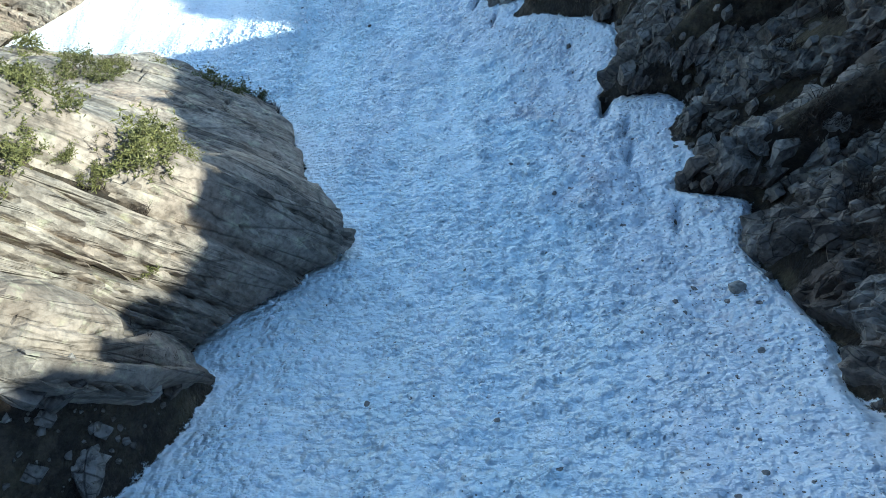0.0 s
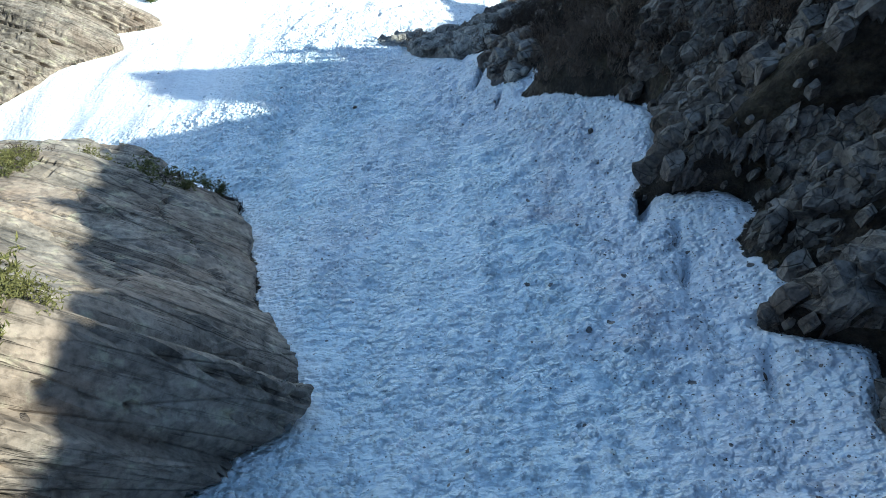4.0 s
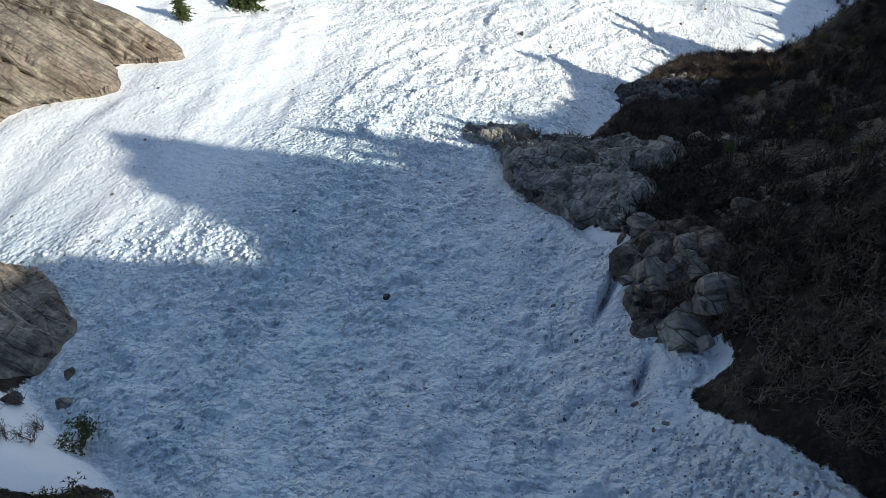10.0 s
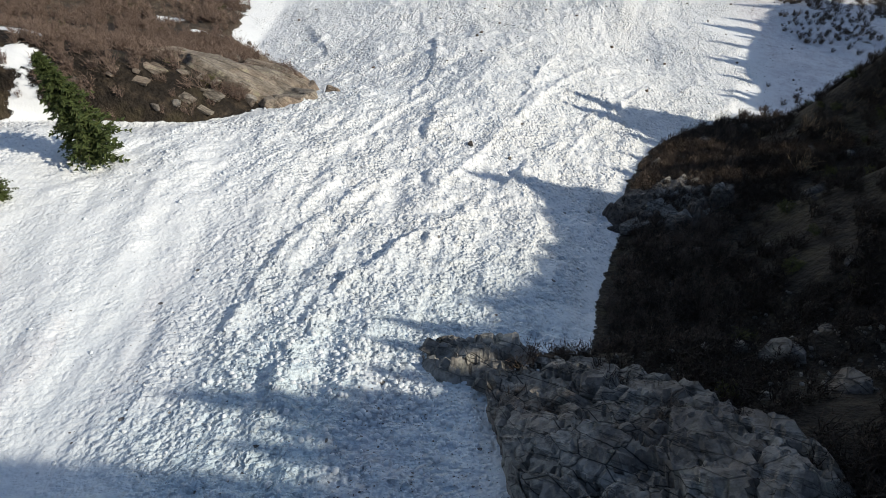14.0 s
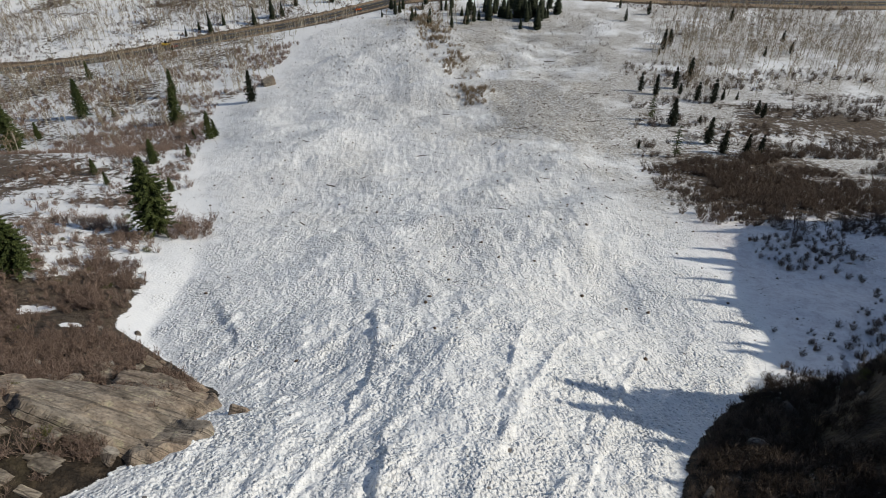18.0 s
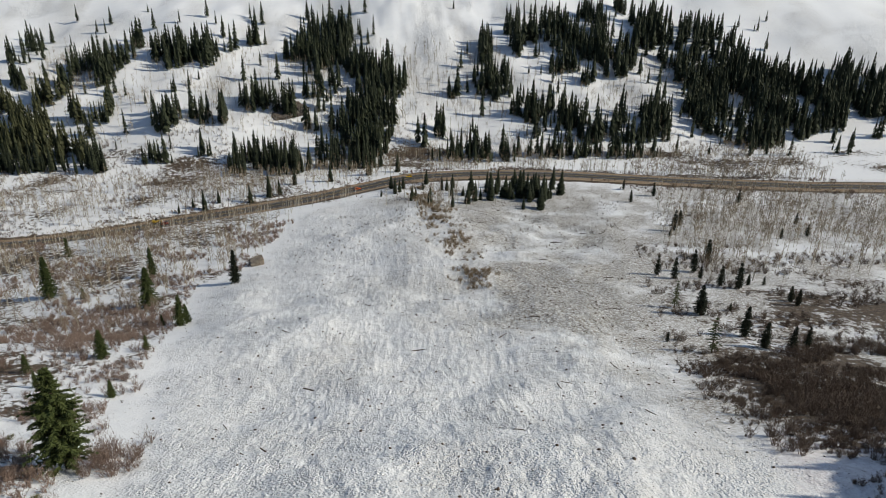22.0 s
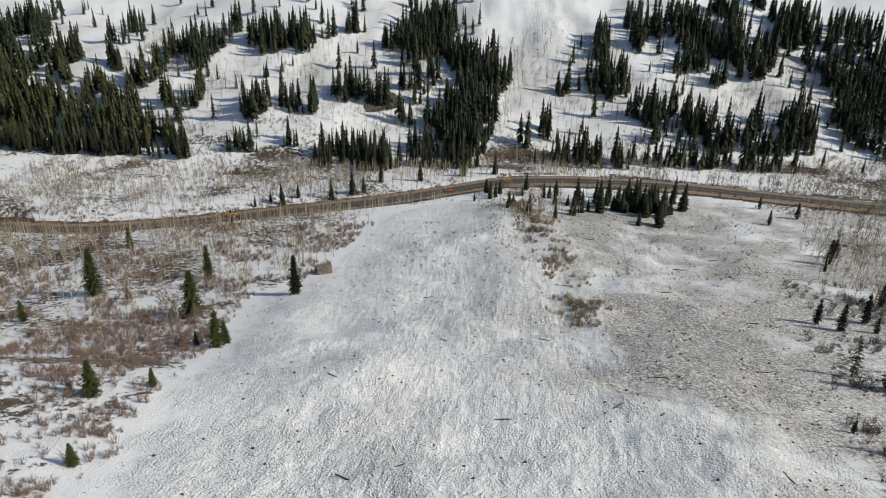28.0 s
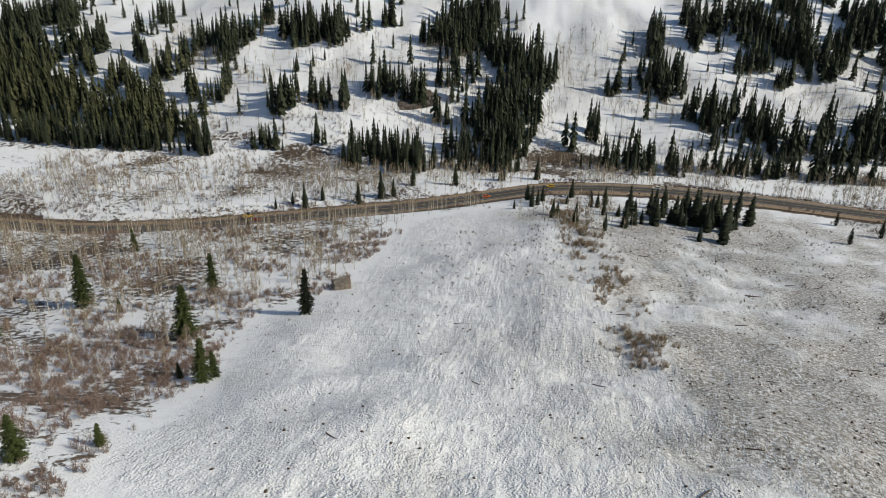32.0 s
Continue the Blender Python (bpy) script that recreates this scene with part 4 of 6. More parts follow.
def lay_blocks(thing, count, inside, box, seed, lo, hi, mat, turn, shape=(1.0, 0.9, 1.3), raise_by=0.8, tilt=(0, 0), loose=12.0):
    """Joint blocks that stand out of a rock face, set along its joints."""
    r = random.Random(seed)
    forms = [block_form(seed * 10 + k, mat) for k in range(6)]
    g = np.random.RandomState(seed)
    done = 0
    while done < count:
        xs, ys = g.uniform(box[0], box[1], 600), g.uniform(box[2], box[3], 600)
        e = 0.4
        z = ground_height(xs, ys)
        gxs, gys = (ground_height(xs + e, ys) - z) / e, (ground_height(xs, ys + e) - z) / e
        steep = np.sqrt(1 + gxs**2 + gys**2)
        ok = inside(xs, ys) * np.minimum(steep, 3) / 3 > g.uniform(0, 1, 600)
        for x, y, h, a, b, s in zip(xs[ok], ys[ok], z[ok], gxs[ok], gys[ok], steep[ok]):
            if done == count:
                break
            size = lo + (hi - lo) * r.random() ** 2.2
            n = Vector((-a, -b, 1)) / s
            at = Vector((x, y, h)) + n * (raise_by - 0.12 * size)
            ob = new("rock_block", forms[r.randrange(6)])
            ob.parent = thing
            ob.matrix_world = pose(*at, tilt[0] + r.uniform(-1, 1) * loose, tilt[1] + r.uniform(-1, 1) * loose, turn + r.uniform(-1, 1) * loose) @ Matrix.Diagonal((size * shape[0] * r.uniform(0.8, 1.3), size * shape[1] * r.uniform(0.8, 1.3), size * shape[2] * r.uniform(0.7, 1.3), 1))
            done += 1


def boulder_mesh(seed, flat=0.7):
    rng = random.Random(seed)
    bm = bmesh.new()
    bmesh.ops.create_icosphere(bm, subdivisions=2, radius=1.0)
    cuts = [(Vector((rng.uniform(-1, 1), rng.uniform(-1, 1), rng.uniform(-0.6, 1))).normalized(), rng.uniform(0.45, 0.8)) for _ in range(9)]
    for v in bm.verts:
        for n, d in cuts:
            over = v.co.dot(n) - d
            if over > 0:
                v.co -= n * over
        v.co *= 1 + 0.06 * rng.uniform(-1, 1)
        v.co.z *= flat
    me = bpy.data.meshes.new("boulder")
    bm.to_mesh(me)
    bm.free()
    me.materials.append(ROCK_GREY if seed % 2 else ROCK_DARK)
    return me


def fissure(x, y, k):
    return smooth(-0.25, 0.2, fbm(x * 1.3, y, 7, 3, 0.6, k))


lay_blocks(cliff, 300, lambda x, y: smooth(-0.2, 0.6, x - right_edge(y)) * smooth(20, 8, x - right_edge(y)) * smooth(58, 54, y) * fissure(x, y, 301), (14, 42, 6, 58), 81, 0.35, 1.5, ROCK_DARK, 24, (0.9, 0.8, 1.5), 0.6, (4, -10), 8)
lay_blocks(upper_cliff, 26, lambda x, y: smooth(0, 2, (1 - np.hypot((x - 37) / 8, (y - 64) / 10)) * 8), (26, 48, 54, 76), 82, 0.4, 1.5, ROCK_GREY, 20, (0.9, 0.8, 1.4), 0.9, (5, -8))
lay_blocks(outcrop, 70, lambda x, y: smooth(-0.3, 0.8, np.maximum(np.maximum(o1(x, y), o2(x, y)), o3(x, y))), (-12, 20, 76, 108), 83, 0.35, 1.2, ROCK_GREY, -24, (1.7, 1.0, 0.5), 0.7, (14, 16), 9)
lay_blocks(edge_outcrop, 60, lambda x, y: smooth(-0.5, 1, oval(16.5, 131, 8.0, 4.5, 35)(x, y)), (6, 30, 118, 146), 84, 0.4, 1.6, ROCK_GREY, 35, (1.2, 1.0, 0.9), 0.7, (8, 8), 10)
lay_blocks(low_outcrop, 40, lambda x, y: smooth(-0.3, 0.8, oval(8.0, 71.0, 2.6, 6.5, 12)(x, y)), (2, 18, 60, 82), 85, 0.4, 1.7, ROCK_GREY, 30, (1.1, 1.0, 1.1), 0.9, (6, 4), 12)
lay_blocks(buttress, 46, lambda x, y: smooth(0.2, 0.6, left_edge(y) - x) * smooth(14, 9, left_edge(y) - x) * smooth(13, 11, y), (-34, -10, -4, 13), 87, 0.5, 2.4, ROCK_DARK, -20, (1.6, 1.0, 0.5), 0.15, (-10, 14), 16)
lay_blocks(spur_slab, 60, lambda x, y: smooth(0.3, 1, left_edge(y) - x) * smooth(22, 8, left_edge(y) - x) * fissure(x, y, 303), (-66, -30, 143, 178), 88, 0.4, 1.8, ROCK_PALE, -22, (1.8, 1.0, 0.45), 0.3, (-6, 10), 10)


BOULDERS = [boulder_mesh(s, 0.6 + 0.1 * (s % 4)) for s in range(6)]


def top(x, y):
    return float(ground_height(np.array([x]), np.array([y]))[0] + churn(np.array([x]), np.array([y]))[0])


def put_boulder(x, y, size, k, label, group="", sink=0.25):
    ob = new("boulder", BOULDERS[k % len(BOULDERS)])
    ob.matrix_world = pose(x, y, top(x, y) + size * (0.45 - sink), 0, 0, (k * 77) % 360) @ Matrix.Diagonal((size, size * (0.75 + 0.05 * (k % 6)), size, 1))
    return tagged(ob, label, "boulder", group)


rng = random.Random(5)
for n in range(64):
    y = rng.uniform(64, 168)
    x = float(right_edge(np.array([y]))[0]) + rng.uniform(0.5, 26) ** 1.0
    put_boulder(x, y, rng.choice([0.5, 0.6, 0.8, 0.9, 1.2, 1.7]), n, "grey angular boulder lying among the dark brush", "boulders on the brush bank")
for n in range(26):
    y = rng.uniform(-2, 24)
    x = float(left_edge(np.array([y]))[0]) - rng.uniform(0.3, 9)
    put_boulder(x, y, rng.choice([0.4, 0.6, 0.9, 1.3]), n + 3, "grey rubble block lying below the rock buttress", "rubble below the buttress", sink=0.2)
for n in range(22):
    y = rng.uniform(140, 205)
    x = float(left_edge(np.array([y]))[0]) - rng.uniform(1, 22)
    put_boulder(x, y, rng.choice([0.5, 0.8, 1.1]), n, "tan boulder on the brushy spur", "boulders on the spur")
for x, y, s in ((-30.5, 57.5, 0.8), (-29.2, 60.5, 0.6), (-27.6, 58.3, 0.7), (-9.9, 69.9, 0.45), (13.2, 52.5, 0.42), (16.6, 24.6, 0.6), (17.8, 17.2, 0.7), (-7.0, 140.5, 0.6), (-2, 138.5, 0.4)):
    put_boulder(x, y, s, int(s * 10), "dark stone resting on the snow", "stones on the snow")
block = bmesh.new()
bmesh.ops.create_cube(block, size=1.0)
bmesh.ops.bevel(block, geom=block.edges[:], offset=0.08, segments=2, affect="EDGES")
bmesh.ops.subdivide_edges(block, edges=block.edges[:], cuts=2, use_grid_fill=True)
rb = random.Random(4)
for v in block.verts:
    v.co.x *= 1 + 0.12 * v.co.z
    v.co += Vector((rb.uniform(-1, 1), rb.uniform(-1, 1), rb.uniform(-1, 1))) * 0.02
    v.co = Vector((v.co.x * 6.4, v.co.y * 4.6, v.co.z * 4.6 + 0.9 * v.co.x + 0.5 * v.co.y))
me = bpy.data.meshes.new("boulder")
block.to_mesh(me)
block.free()
me.materials.append(ROCK_PALE)
big = new("boulder", me)
big.matrix_world = pose(-77.5, 455, top(-77.5, 455) + 0.9, 8, -6, 25)
tagged(big, "large pale square-cut boulder half buried in snow", "boulder")
put_boulder(-84.5, 441, 1.4, 2, "small grey rock poking out of the snow")

# ---- plants ----
class Soup:
    """Loose triangles and quads, gathered before they become a mesh."""
    def __init__(self):
        self.v, self.f = [], []

    def blade(self, a, b, width, rng):
        """A thin pointed strip from a to b."""
        a, b = Vector(a), Vector(b)
        side = (b - a).cross(Vector((rng.uniform(-1, 1), rng.uniform(-1, 1), rng.uniform(-1, 1))))
        if side.length < 1e-6:
            return
        side = side.normalized() * width / 2
        n = len(self.v)
        self.v += [a - side, a + side, b]
        self.f.append((n, n + 1, n + 2))

    def tube(self, pts, radii, sides=5):
        n0 = len(self.v)
        for p, r in zip(pts, radii):
            for s in range(sides):
                q = 2 * math.pi * s / sides
                self.v.append(Vector(p) + Vector((math.cos(q) * r, math.sin(q) * r, 0)))
        for i in range(len(pts) - 1):
            for s in range(sides):
                a, b = n0 + i * sides + s, n0 + i * sides + (s + 1) % sides
                self.f.append((a, b, b + sides, a + sides))

    def mesh(self, name, mat):
        me = bpy.data.meshes.new(name)
        me.from_pydata([tuple(v) for v in self.v], [], self.f)
        me.materials.append(mat)
        me.update()
        return me

    def arrays(self):
        tri = []
        for f in self.f:
            tri.append((f[0], f[1], f[2]))
            if len(f) == 4:
                tri.append((f[0], f[2], f[3]))
        return np.array([tuple(v) for v in self.v]), np.array(tri)


def conifer(seed, whorls, fronds, wide=0.17, bare=0.05, gaps=0.0, split=3, core=1.0):
    """Trunk and crown of a spruce one metre tall."""
    rng = random.Random(seed)
    trunk, crown = Soup(), Soup()
    trunk.tube([(0, 0, -0.03), (0, 0, 0.3), (0, 0, 0.98)], [0.016, 0.012, 0.002], 6)
    for w in range(whorls):
        t = (w + rng.uniform(0, 0.6)) / whorls
        z = bare + (1 - bare) * t
        r = wide * (1 - t) ** 0.8 * rng.uniform(0.72, 1.12) + 0.008
        if t < 0.12:
            r *= 0.75 + 2 * t
        turn = rng.uniform(0, 6.28)
        for f in range(fronds):
            if rng.random() < gaps:
                continue
            q = turn + 6.283 * (f + rng.uniform(-0.3, 0.3)) / fronds
            rr = r * rng.uniform(0.65, 1.15)
            d = Vector((math.cos(q), math.sin(q), 0))
            side = Vector((-d.y, d.x, 0))
            base = Vector((0, 0, z + 0.02))
            tip = d * rr + Vector((0, 0, z - rr * rng.uniform(0.25, 0.6) + 0.02))
            mid = base.lerp(tip, 0.5) + Vector((0, 0, 0.012))
            broad = rr * rng.uniform(0.30, 0.45) + 0.006
            n = len(crown.v)
            crown.v += [base, mid - side * broad - Vector((0, 0, 0.02)), tip, mid + side * broad - Vector((0, 0, 0.02)), mid]
            crown.f += [(n, n + 1, n + 4), (n + 1, n + 2, n + 4), (n + 2, n + 3, n + 4), (n + 3, n, n + 4)]
            for s in range(split - 1):
                k = rng.choice((-1, 1))
                out = mid + side * k * broad * 1.5 + d * rr * rng.uniform(-0.1, 0.35) - Vector((0, 0, 0.03))
                crown.v += [mid, mid + (tip - mid) * 0.6, out]
                m = len(crown.v)
                crown.f.append((m - 3, m - 2, m - 1))
    # the dense heart of the crown
    n0, ring = len(crown.v), 7
    for i, (z, r) in enumerate(((bare + 0.03, 0.35), (bare + 0.2, 0.52), (0.62, 0.27), (0.97, 0.02))):
        for k in range(ring):
            q, rr = 6.283 * k / ring, wide * r * rng.uniform(0.75, 1.15) * core
            crown.v.append(Vector((math.cos(q) * rr, math.sin(q) * rr, z + rng.uniform(-0.02, 0.02))))
    for i in range(3):
        for k in range(ring):
            a, b = n0 + i * ring + k, n0 + i * ring + (k + 1) % ring
            crown.f.append((a, b, b + ring, a + ring))
    crown.blade((0.006, 0, 0.93), (0, 0, 1.0), 0.02, rng)
    crown.blade((0, 0.006, 0.93), (0, 0, 1.0), 0.02, rng)
    return trunk, crown


def far_spruce(seed, wide):
    """A spruce one metre tall seen from afar: ragged skirts of drooping boughs round a slim heart."""
    r = random.Random(seed)
    s = Soup()
    tiers, ring = 8, 5
    for w in range(tiers):
        t = w / tiers
        z, reach, turn = 0.06 + 0.9 * t, wide * (1 - t) ** 0.9 * r.uniform(0.75, 1.15) + 0.012, r.uniform(0, 6.28)
        for k in range(ring):
            q = turn + 6.283 * (k + r.uniform(-0.3, 0.3)) / ring
            rr = reach * r.uniform(0.55, 1.2)
            d, side = Vector((math.cos(q), math.sin(q), 0)), Vector((-math.sin(q), math.cos(q), 0))
            n = len(s.v)
            s.v += [Vector((0, 0, z + 0.13)), d * rr * 0.6 - side * rr * 0.5 + Vector((0, 0, z + 0.02)), d * rr + Vector((0, 0, z - 0.35 * rr)), d * rr * 0.6 + side * rr * 0.5 + Vector((0, 0, z + 0.02))]
            s.f.append((n, n + 1, n + 2, n + 3))
    return s


def fir(seed, whorls=24, boughs=6, wide=0.17, bare=0.06, droop=0.35, ragged=0.2, tufts=9):
    """A fir one metre tall whose boughs carry small tufts of needles."""
    rng = random.Random(seed)
    trunk, crown = Soup(), Soup()
    trunk.tube([(0, 0, -0.03), (0, 0, 0.3), (0, 0, 0.98)], [0.018, 0.013, 0.002], 6)
    for w in range(whorls):
        t = (w + rng.uniform(0, 0.7)) / whorls
        z = bare + (0.98 - bare) * t
        reach = wide * (1 - t) ** 0.75 * rng.uniform(1 - ragged * 1.5, 1 + ragged) + 0.012
        if t < 0.15:
            reach *= 0.6 + 2.5 * t
        turn = rng.uniform(0, 6.28)
        for b in range(boughs):
            q = turn + 6.283 * (b + rng.uniform(-0.35, 0.35)) / boughs
            r = reach * rng.uniform(0.7, 1.15)
            d = Vector((math.cos(q), math.sin(q), 0))
            drop = r * droop * rng.uniform(0.5, 1.4)
            tip = d * r + Vector((0, 0, z - drop))
            trunk.blade((0, 0, z), tip, 0.006, rng)
            for k in range(tufts):
                u = 0.12 + 0.88 * (k + rng.random()) / tufts
                c = Vector((0, 0, z)).lerp(tip, u)
                size = (0.022 + 0.16 * r * (1.15 - u)) * rng.uniform(0.7, 1.3)
                for s in (-1, 1, 0):
                    way = Vector((-d.y * s, d.x * s, 0)) + d * rng.uniform(0.3, 0.9) + Vector((0, 0, rng.uniform(-0.45, 0.25)))
                    crown.blade(c, c + way.normalized() * size, size * rng.uniform(0.45, 0.7), rng)
    for k in range(4):
        crown.blade((0.004 * (-1) ** k, 0, 0.90 + 0.015 * k), (0, 0, 1.0), 0.016, rng)
    return trunk, crown


def bare_tree(seed, limbs=22, twigs=5, forks=1, sides=5, thick=1.0):
    """Trunk and twigs of a leafless aspen one metre tall."""
    rng = random.Random(seed)
    trunk, twig = Soup(), Soup()
    for _ in range(forks):
        bend = [Vector((rng.uniform(-1, 1), rng.uniform(-1, 1), 0)) * 0.025 for _ in range(4)]
        foot = Vector((rng.uniform(-1, 1), rng.uniform(-1, 1), 0)) * (0.06 if forks > 1 else 0)
        pts = [foot + Vector((0, 0, -0.04)), foot + bend[0] + Vector((0, 0, 0.3)), foot * 1.6 + bend[0] + bend[1] + Vector((0, 0, 0.62)), foot * 2 + bend[2] + Vector((0, 0, 0.97))]
        trunk.tube(pts, [0.0125 * thick, 0.0105 * thick, 0.007 * thick, 0.0015], sides)
        for _ in range(limbs // forks):
            t = rng.uniform(0.35, 0.98)
            i = min(2, int(t * 3))
            a = pts[i].lerp(pts[i + 1], t * 3 - i)
            q, l = rng.uniform(0, 6.28), 0.24 * (1.15 - t) + 0.04
            b = a + Vector((math.cos(q) * l, math.sin(q) * l, l * rng.uniform(0.6, 1.5)))
            twig.blade(a, b, 0.011 * thick, rng)
            for _ in range(twigs):
                s = a.lerp(b, rng.uniform(0.3, 0.95))
                e = s + Vector((rng.uniform(-1, 1), rng.uniform(-1, 1), rng.uniform(0.1, 1.2))) * 0.085
                twig.blade(s, e, 0.013 * thick, rng)
    return trunk, twig


def brush(seed, stems=34, side=3):
    """A leafless shrub one metre tall and about as wide."""
    rng = random.Random(seed)
    s = Soup()
    for _ in range(stems):
        q, lean, l = rng.uniform(0, 6.28), rng.uniform(0.05, 0.8), rng.uniform(0.55, 1.05)
        d = Vector((math.cos(q) * lean, math.sin(q) * lean, 1)).normalized()
        a = Vector((rng.uniform(-0.18, 0.18), rng.uniform(-0.18, 0.18), -0.05))
        m = a + d * l * 0.55
        b = m + (d + Vector((rng.uniform(-0.4, 0.4), rng.uniform(-0.4, 0.4), 0.1))).normalized() * l * 0.45
        s.blade(a, m + (b - m) * 0.3, 0.042, rng)
        s.blade(m, b, 0.034, rng)
        for _ in range(side):
            c = m.lerp(b, rng.uniform(-0.5, 0.9))
            s.blade(c, c + Vector((rng.uniform(-1, 1), rng.uniform(-1, 1), rng.uniform(0, 1))) * 0.28, 0.030, rng)
    return s


def big_shrub(seed, stems=20):
    """A tall leafless shrub one metre high: arching stems that fork twice."""
    rng = random.Random(seed)
    s = Soup()
    for _ in range(stems):
        q, lean = rng.uniform(0, 6.28), rng.uniform(0.1, 0.9)
        d = Vector((math.cos(q) * lean, math.sin(q) * lean, 1)).normalized()
        a = Vector((rng.uniform(-0.12, 0.12), rng.uniform(-0.12, 0.12), -0.05))
        l = rng.uniform(0.6, 1.0)
        m = a + d * l * 0.5
        b = m + (d + Vector((rng.uniform(-0.35, 0.35), rng.uniform(-0.35, 0.35), 0.25))).normalized() * l * 0.5
        s.blade(a, m.lerp(b, 0.4), 0.026, rng)
        s.blade(m, b, 0.018, rng)
        for _ in range(5):
            u = rng.uniform(0, 1)
            c = a.lerp(m, 0.4 + u * 0.6) if rng.random() < 0.4 else m.lerp(b, u)
            e = c + (d + Vector((rng.uniform(-1, 1), rng.uniform(-1, 1), rng.uniform(0, 0.7)))).normalized() * rng.uniform(0.15, 0.32)
            s.blade(c, e, 0.014, rng)
            for _ in range(2):
                f = c.lerp(e, rng.uniform(0.3, 0.9))
                s.blade(f, f + Vector((rng.uniform(-1, 1), rng.uniform(-1, 1), rng.uniform(0, 1))) * 0.13, 0.011, rng)
    return s


def leafy_bush(seed, tufts=520):
    """A green shrub one metre across: woody stems and leaf tufts."""
    rng = random.Random(seed)
    wood, leaf = Soup(), Soup()
    tips = []
    for _ in range(16):
        q, l = rng.uniform(0, 6.28), rng.uniform(0.3, 0.62)
        b = Vector((math.cos(q) * l * 0.75, math.sin(q) * l * 0.75, rng.uniform(0.2, 0.6)))
        wood.blade((0, 0, -0.04), b, 0.035, rng)
        tips.append(b)
    for _ in range(tufts):
        c = rng.choice(tips) * rng.uniform(0.55, 1.05) + Vector((rng.gauss(0, 0.09), rng.gauss(0, 0.09), rng.gauss(0, 0.07)))
        for _ in range(5):
            e = c + Vector((rng.uniform(-1, 1), rng.uniform(-1, 1), rng.uniform(-0.2, 1))).normalized() * rng.uniform(0.045, 0.09)
            leaf.blade(c, e, 0.024, rng)
    return wood, leaf


def gather(name, shapes, places, mat, label, category, lift=0.0):
    """Plants too many to count, as one object: places are x, y, z, size, turn, shape."""
    vs, fs, n = [], [], 0
    arr = [s.arrays() for s in shapes]
    for x, y, z, size, turn, k in places:
        v, f = arr[k]
        c, s = math.cos(turn), math.sin(turn)
        w = np.empty_like(v)
        w[:, 0], w[:, 1], w[:, 2] = (v[:, 0] * c - v[:, 1] * s) * size + x, (v[:, 0] * s + v[:, 1] * c) * size + y, v[:, 2] * size + z + lift
        vs.append(w)
        fs.append(f + n)
        n += len(v)
    co, tri = np.concatenate(vs), np.concatenate(fs)
    me = bpy.data.meshes.new(name)
    me.vertices.add(len(co))
    me.vertices.foreach_set("co", co.ravel())
    me.loops.add(tri.size)
    me.loops.foreach_set("vertex_index", tri.ravel())
    me.polygons.add(len(tri))
    me.polygons.foreach_set("loop_start", np.arange(0, tri.size, 3))
    me.update(calc_edges=True)
    me.materials.append(mat)
    ob = new(name, me)
    return tagged(ob, label, category, kind="stuff")


def heights(xy):
    xy = np.array(xy)
    return ground_height(xy[:, 0], xy[:, 1]) + churn(xy[:, 0], xy[:, 1])


def plant(name, meshes, label, category, group):
    """The first of its kind, with its parts at the origin; copies follow."""
    e = new(name)
    tagged(e, label, category, group)
    for part_name, me in meshes:
        o = new(part_name, me)
        o.parent = e
    return e


def spread(count, inside, box, seed):
    """Places strewn over a box of land where inside(x, y) holds."""
    r = np.random.RandomState(seed)
    out = []
    while len(out) < count:
        xs, ys = r.uniform(box[0], box[1], 4000), r.uniform(box[2], box[3], 4000)
        ok = inside(xs, ys) > r.uniform(0, 1, 4000)
        out += list(zip(xs[ok], ys[ok]))
    return out[:count]


def outside(x, y, by=0.0):
    """How far beyond the slide's edges, in metres."""
    return np.maximum(x - right_edge(y), left_edge(y) - x) - by


def off_road(x, y, clear=8.0):
    return np.abs(y - road_y(x)) > clear


# spruces and firs that stand singly: x, y, height
SINGLE_TREES = [
    (-164.7, 430.4, 21.2), (-126.0, 450.5, 15.8), (-110.3, 400.2, 18.2), (-86.5, 364.5, 12.5), (-85.2, 368.4, 8.2),
    (-93.2, 366.0, 5.2), (-89.6, 309.6, 9.2), (-80.9, 318.1, 5.2), (-103.4, 298.0, 6.2), (-95.8, 287.5, 5.0), (-75.7, 281.3, 5.2),
    (-170.8, 396.7, 9.0), (-147.3, 424.6, 6.0), (-187.0, 499.8, 11.8), (-172.0, 378.0, 24.0), (-52.6, 119.1, 6.0), (-47.9, 128.7, 15.5)]
RIGHT_TREES = [
    (107.7, 420.2, 10.5), (113.4, 414.3, 10.8), (127.1, 425.8, 12.2), (142.0, 444.8, 11.2), (125.8, 415.3, 6.5), (129.3, 403.5, 10.2),
    (135.3, 399.0, 13.0), (142.7, 405.3, 5.8), (149.7, 405.1, 4.8), (101.5, 360.6, 13.0), (114.9, 364.7, 3.8), (78.4, 332.8, 4.0),
    (108.2, 340.3, 12.2), (108.9, 328.8, 10.0), (146.7, 378.9, 7.2), (146.1, 372.9, 7.5), (124.2, 329.8, 8.2), (116.3, 325.6, 9.8),
    (148.8, 506.0, 13.8), (158.0, 519.7, 10.8), (141.8, 492.8, 4.8), (167.2, 590.4, 10.5), (146.1, 574.7, 9.5), (150.9, 606, 8.5),
    (221.2, 576.8, 9.8), (234.9, 528.4, 8.2), (224.5, 498.1, 7.8), (204.5, 490.3, 7.0)]
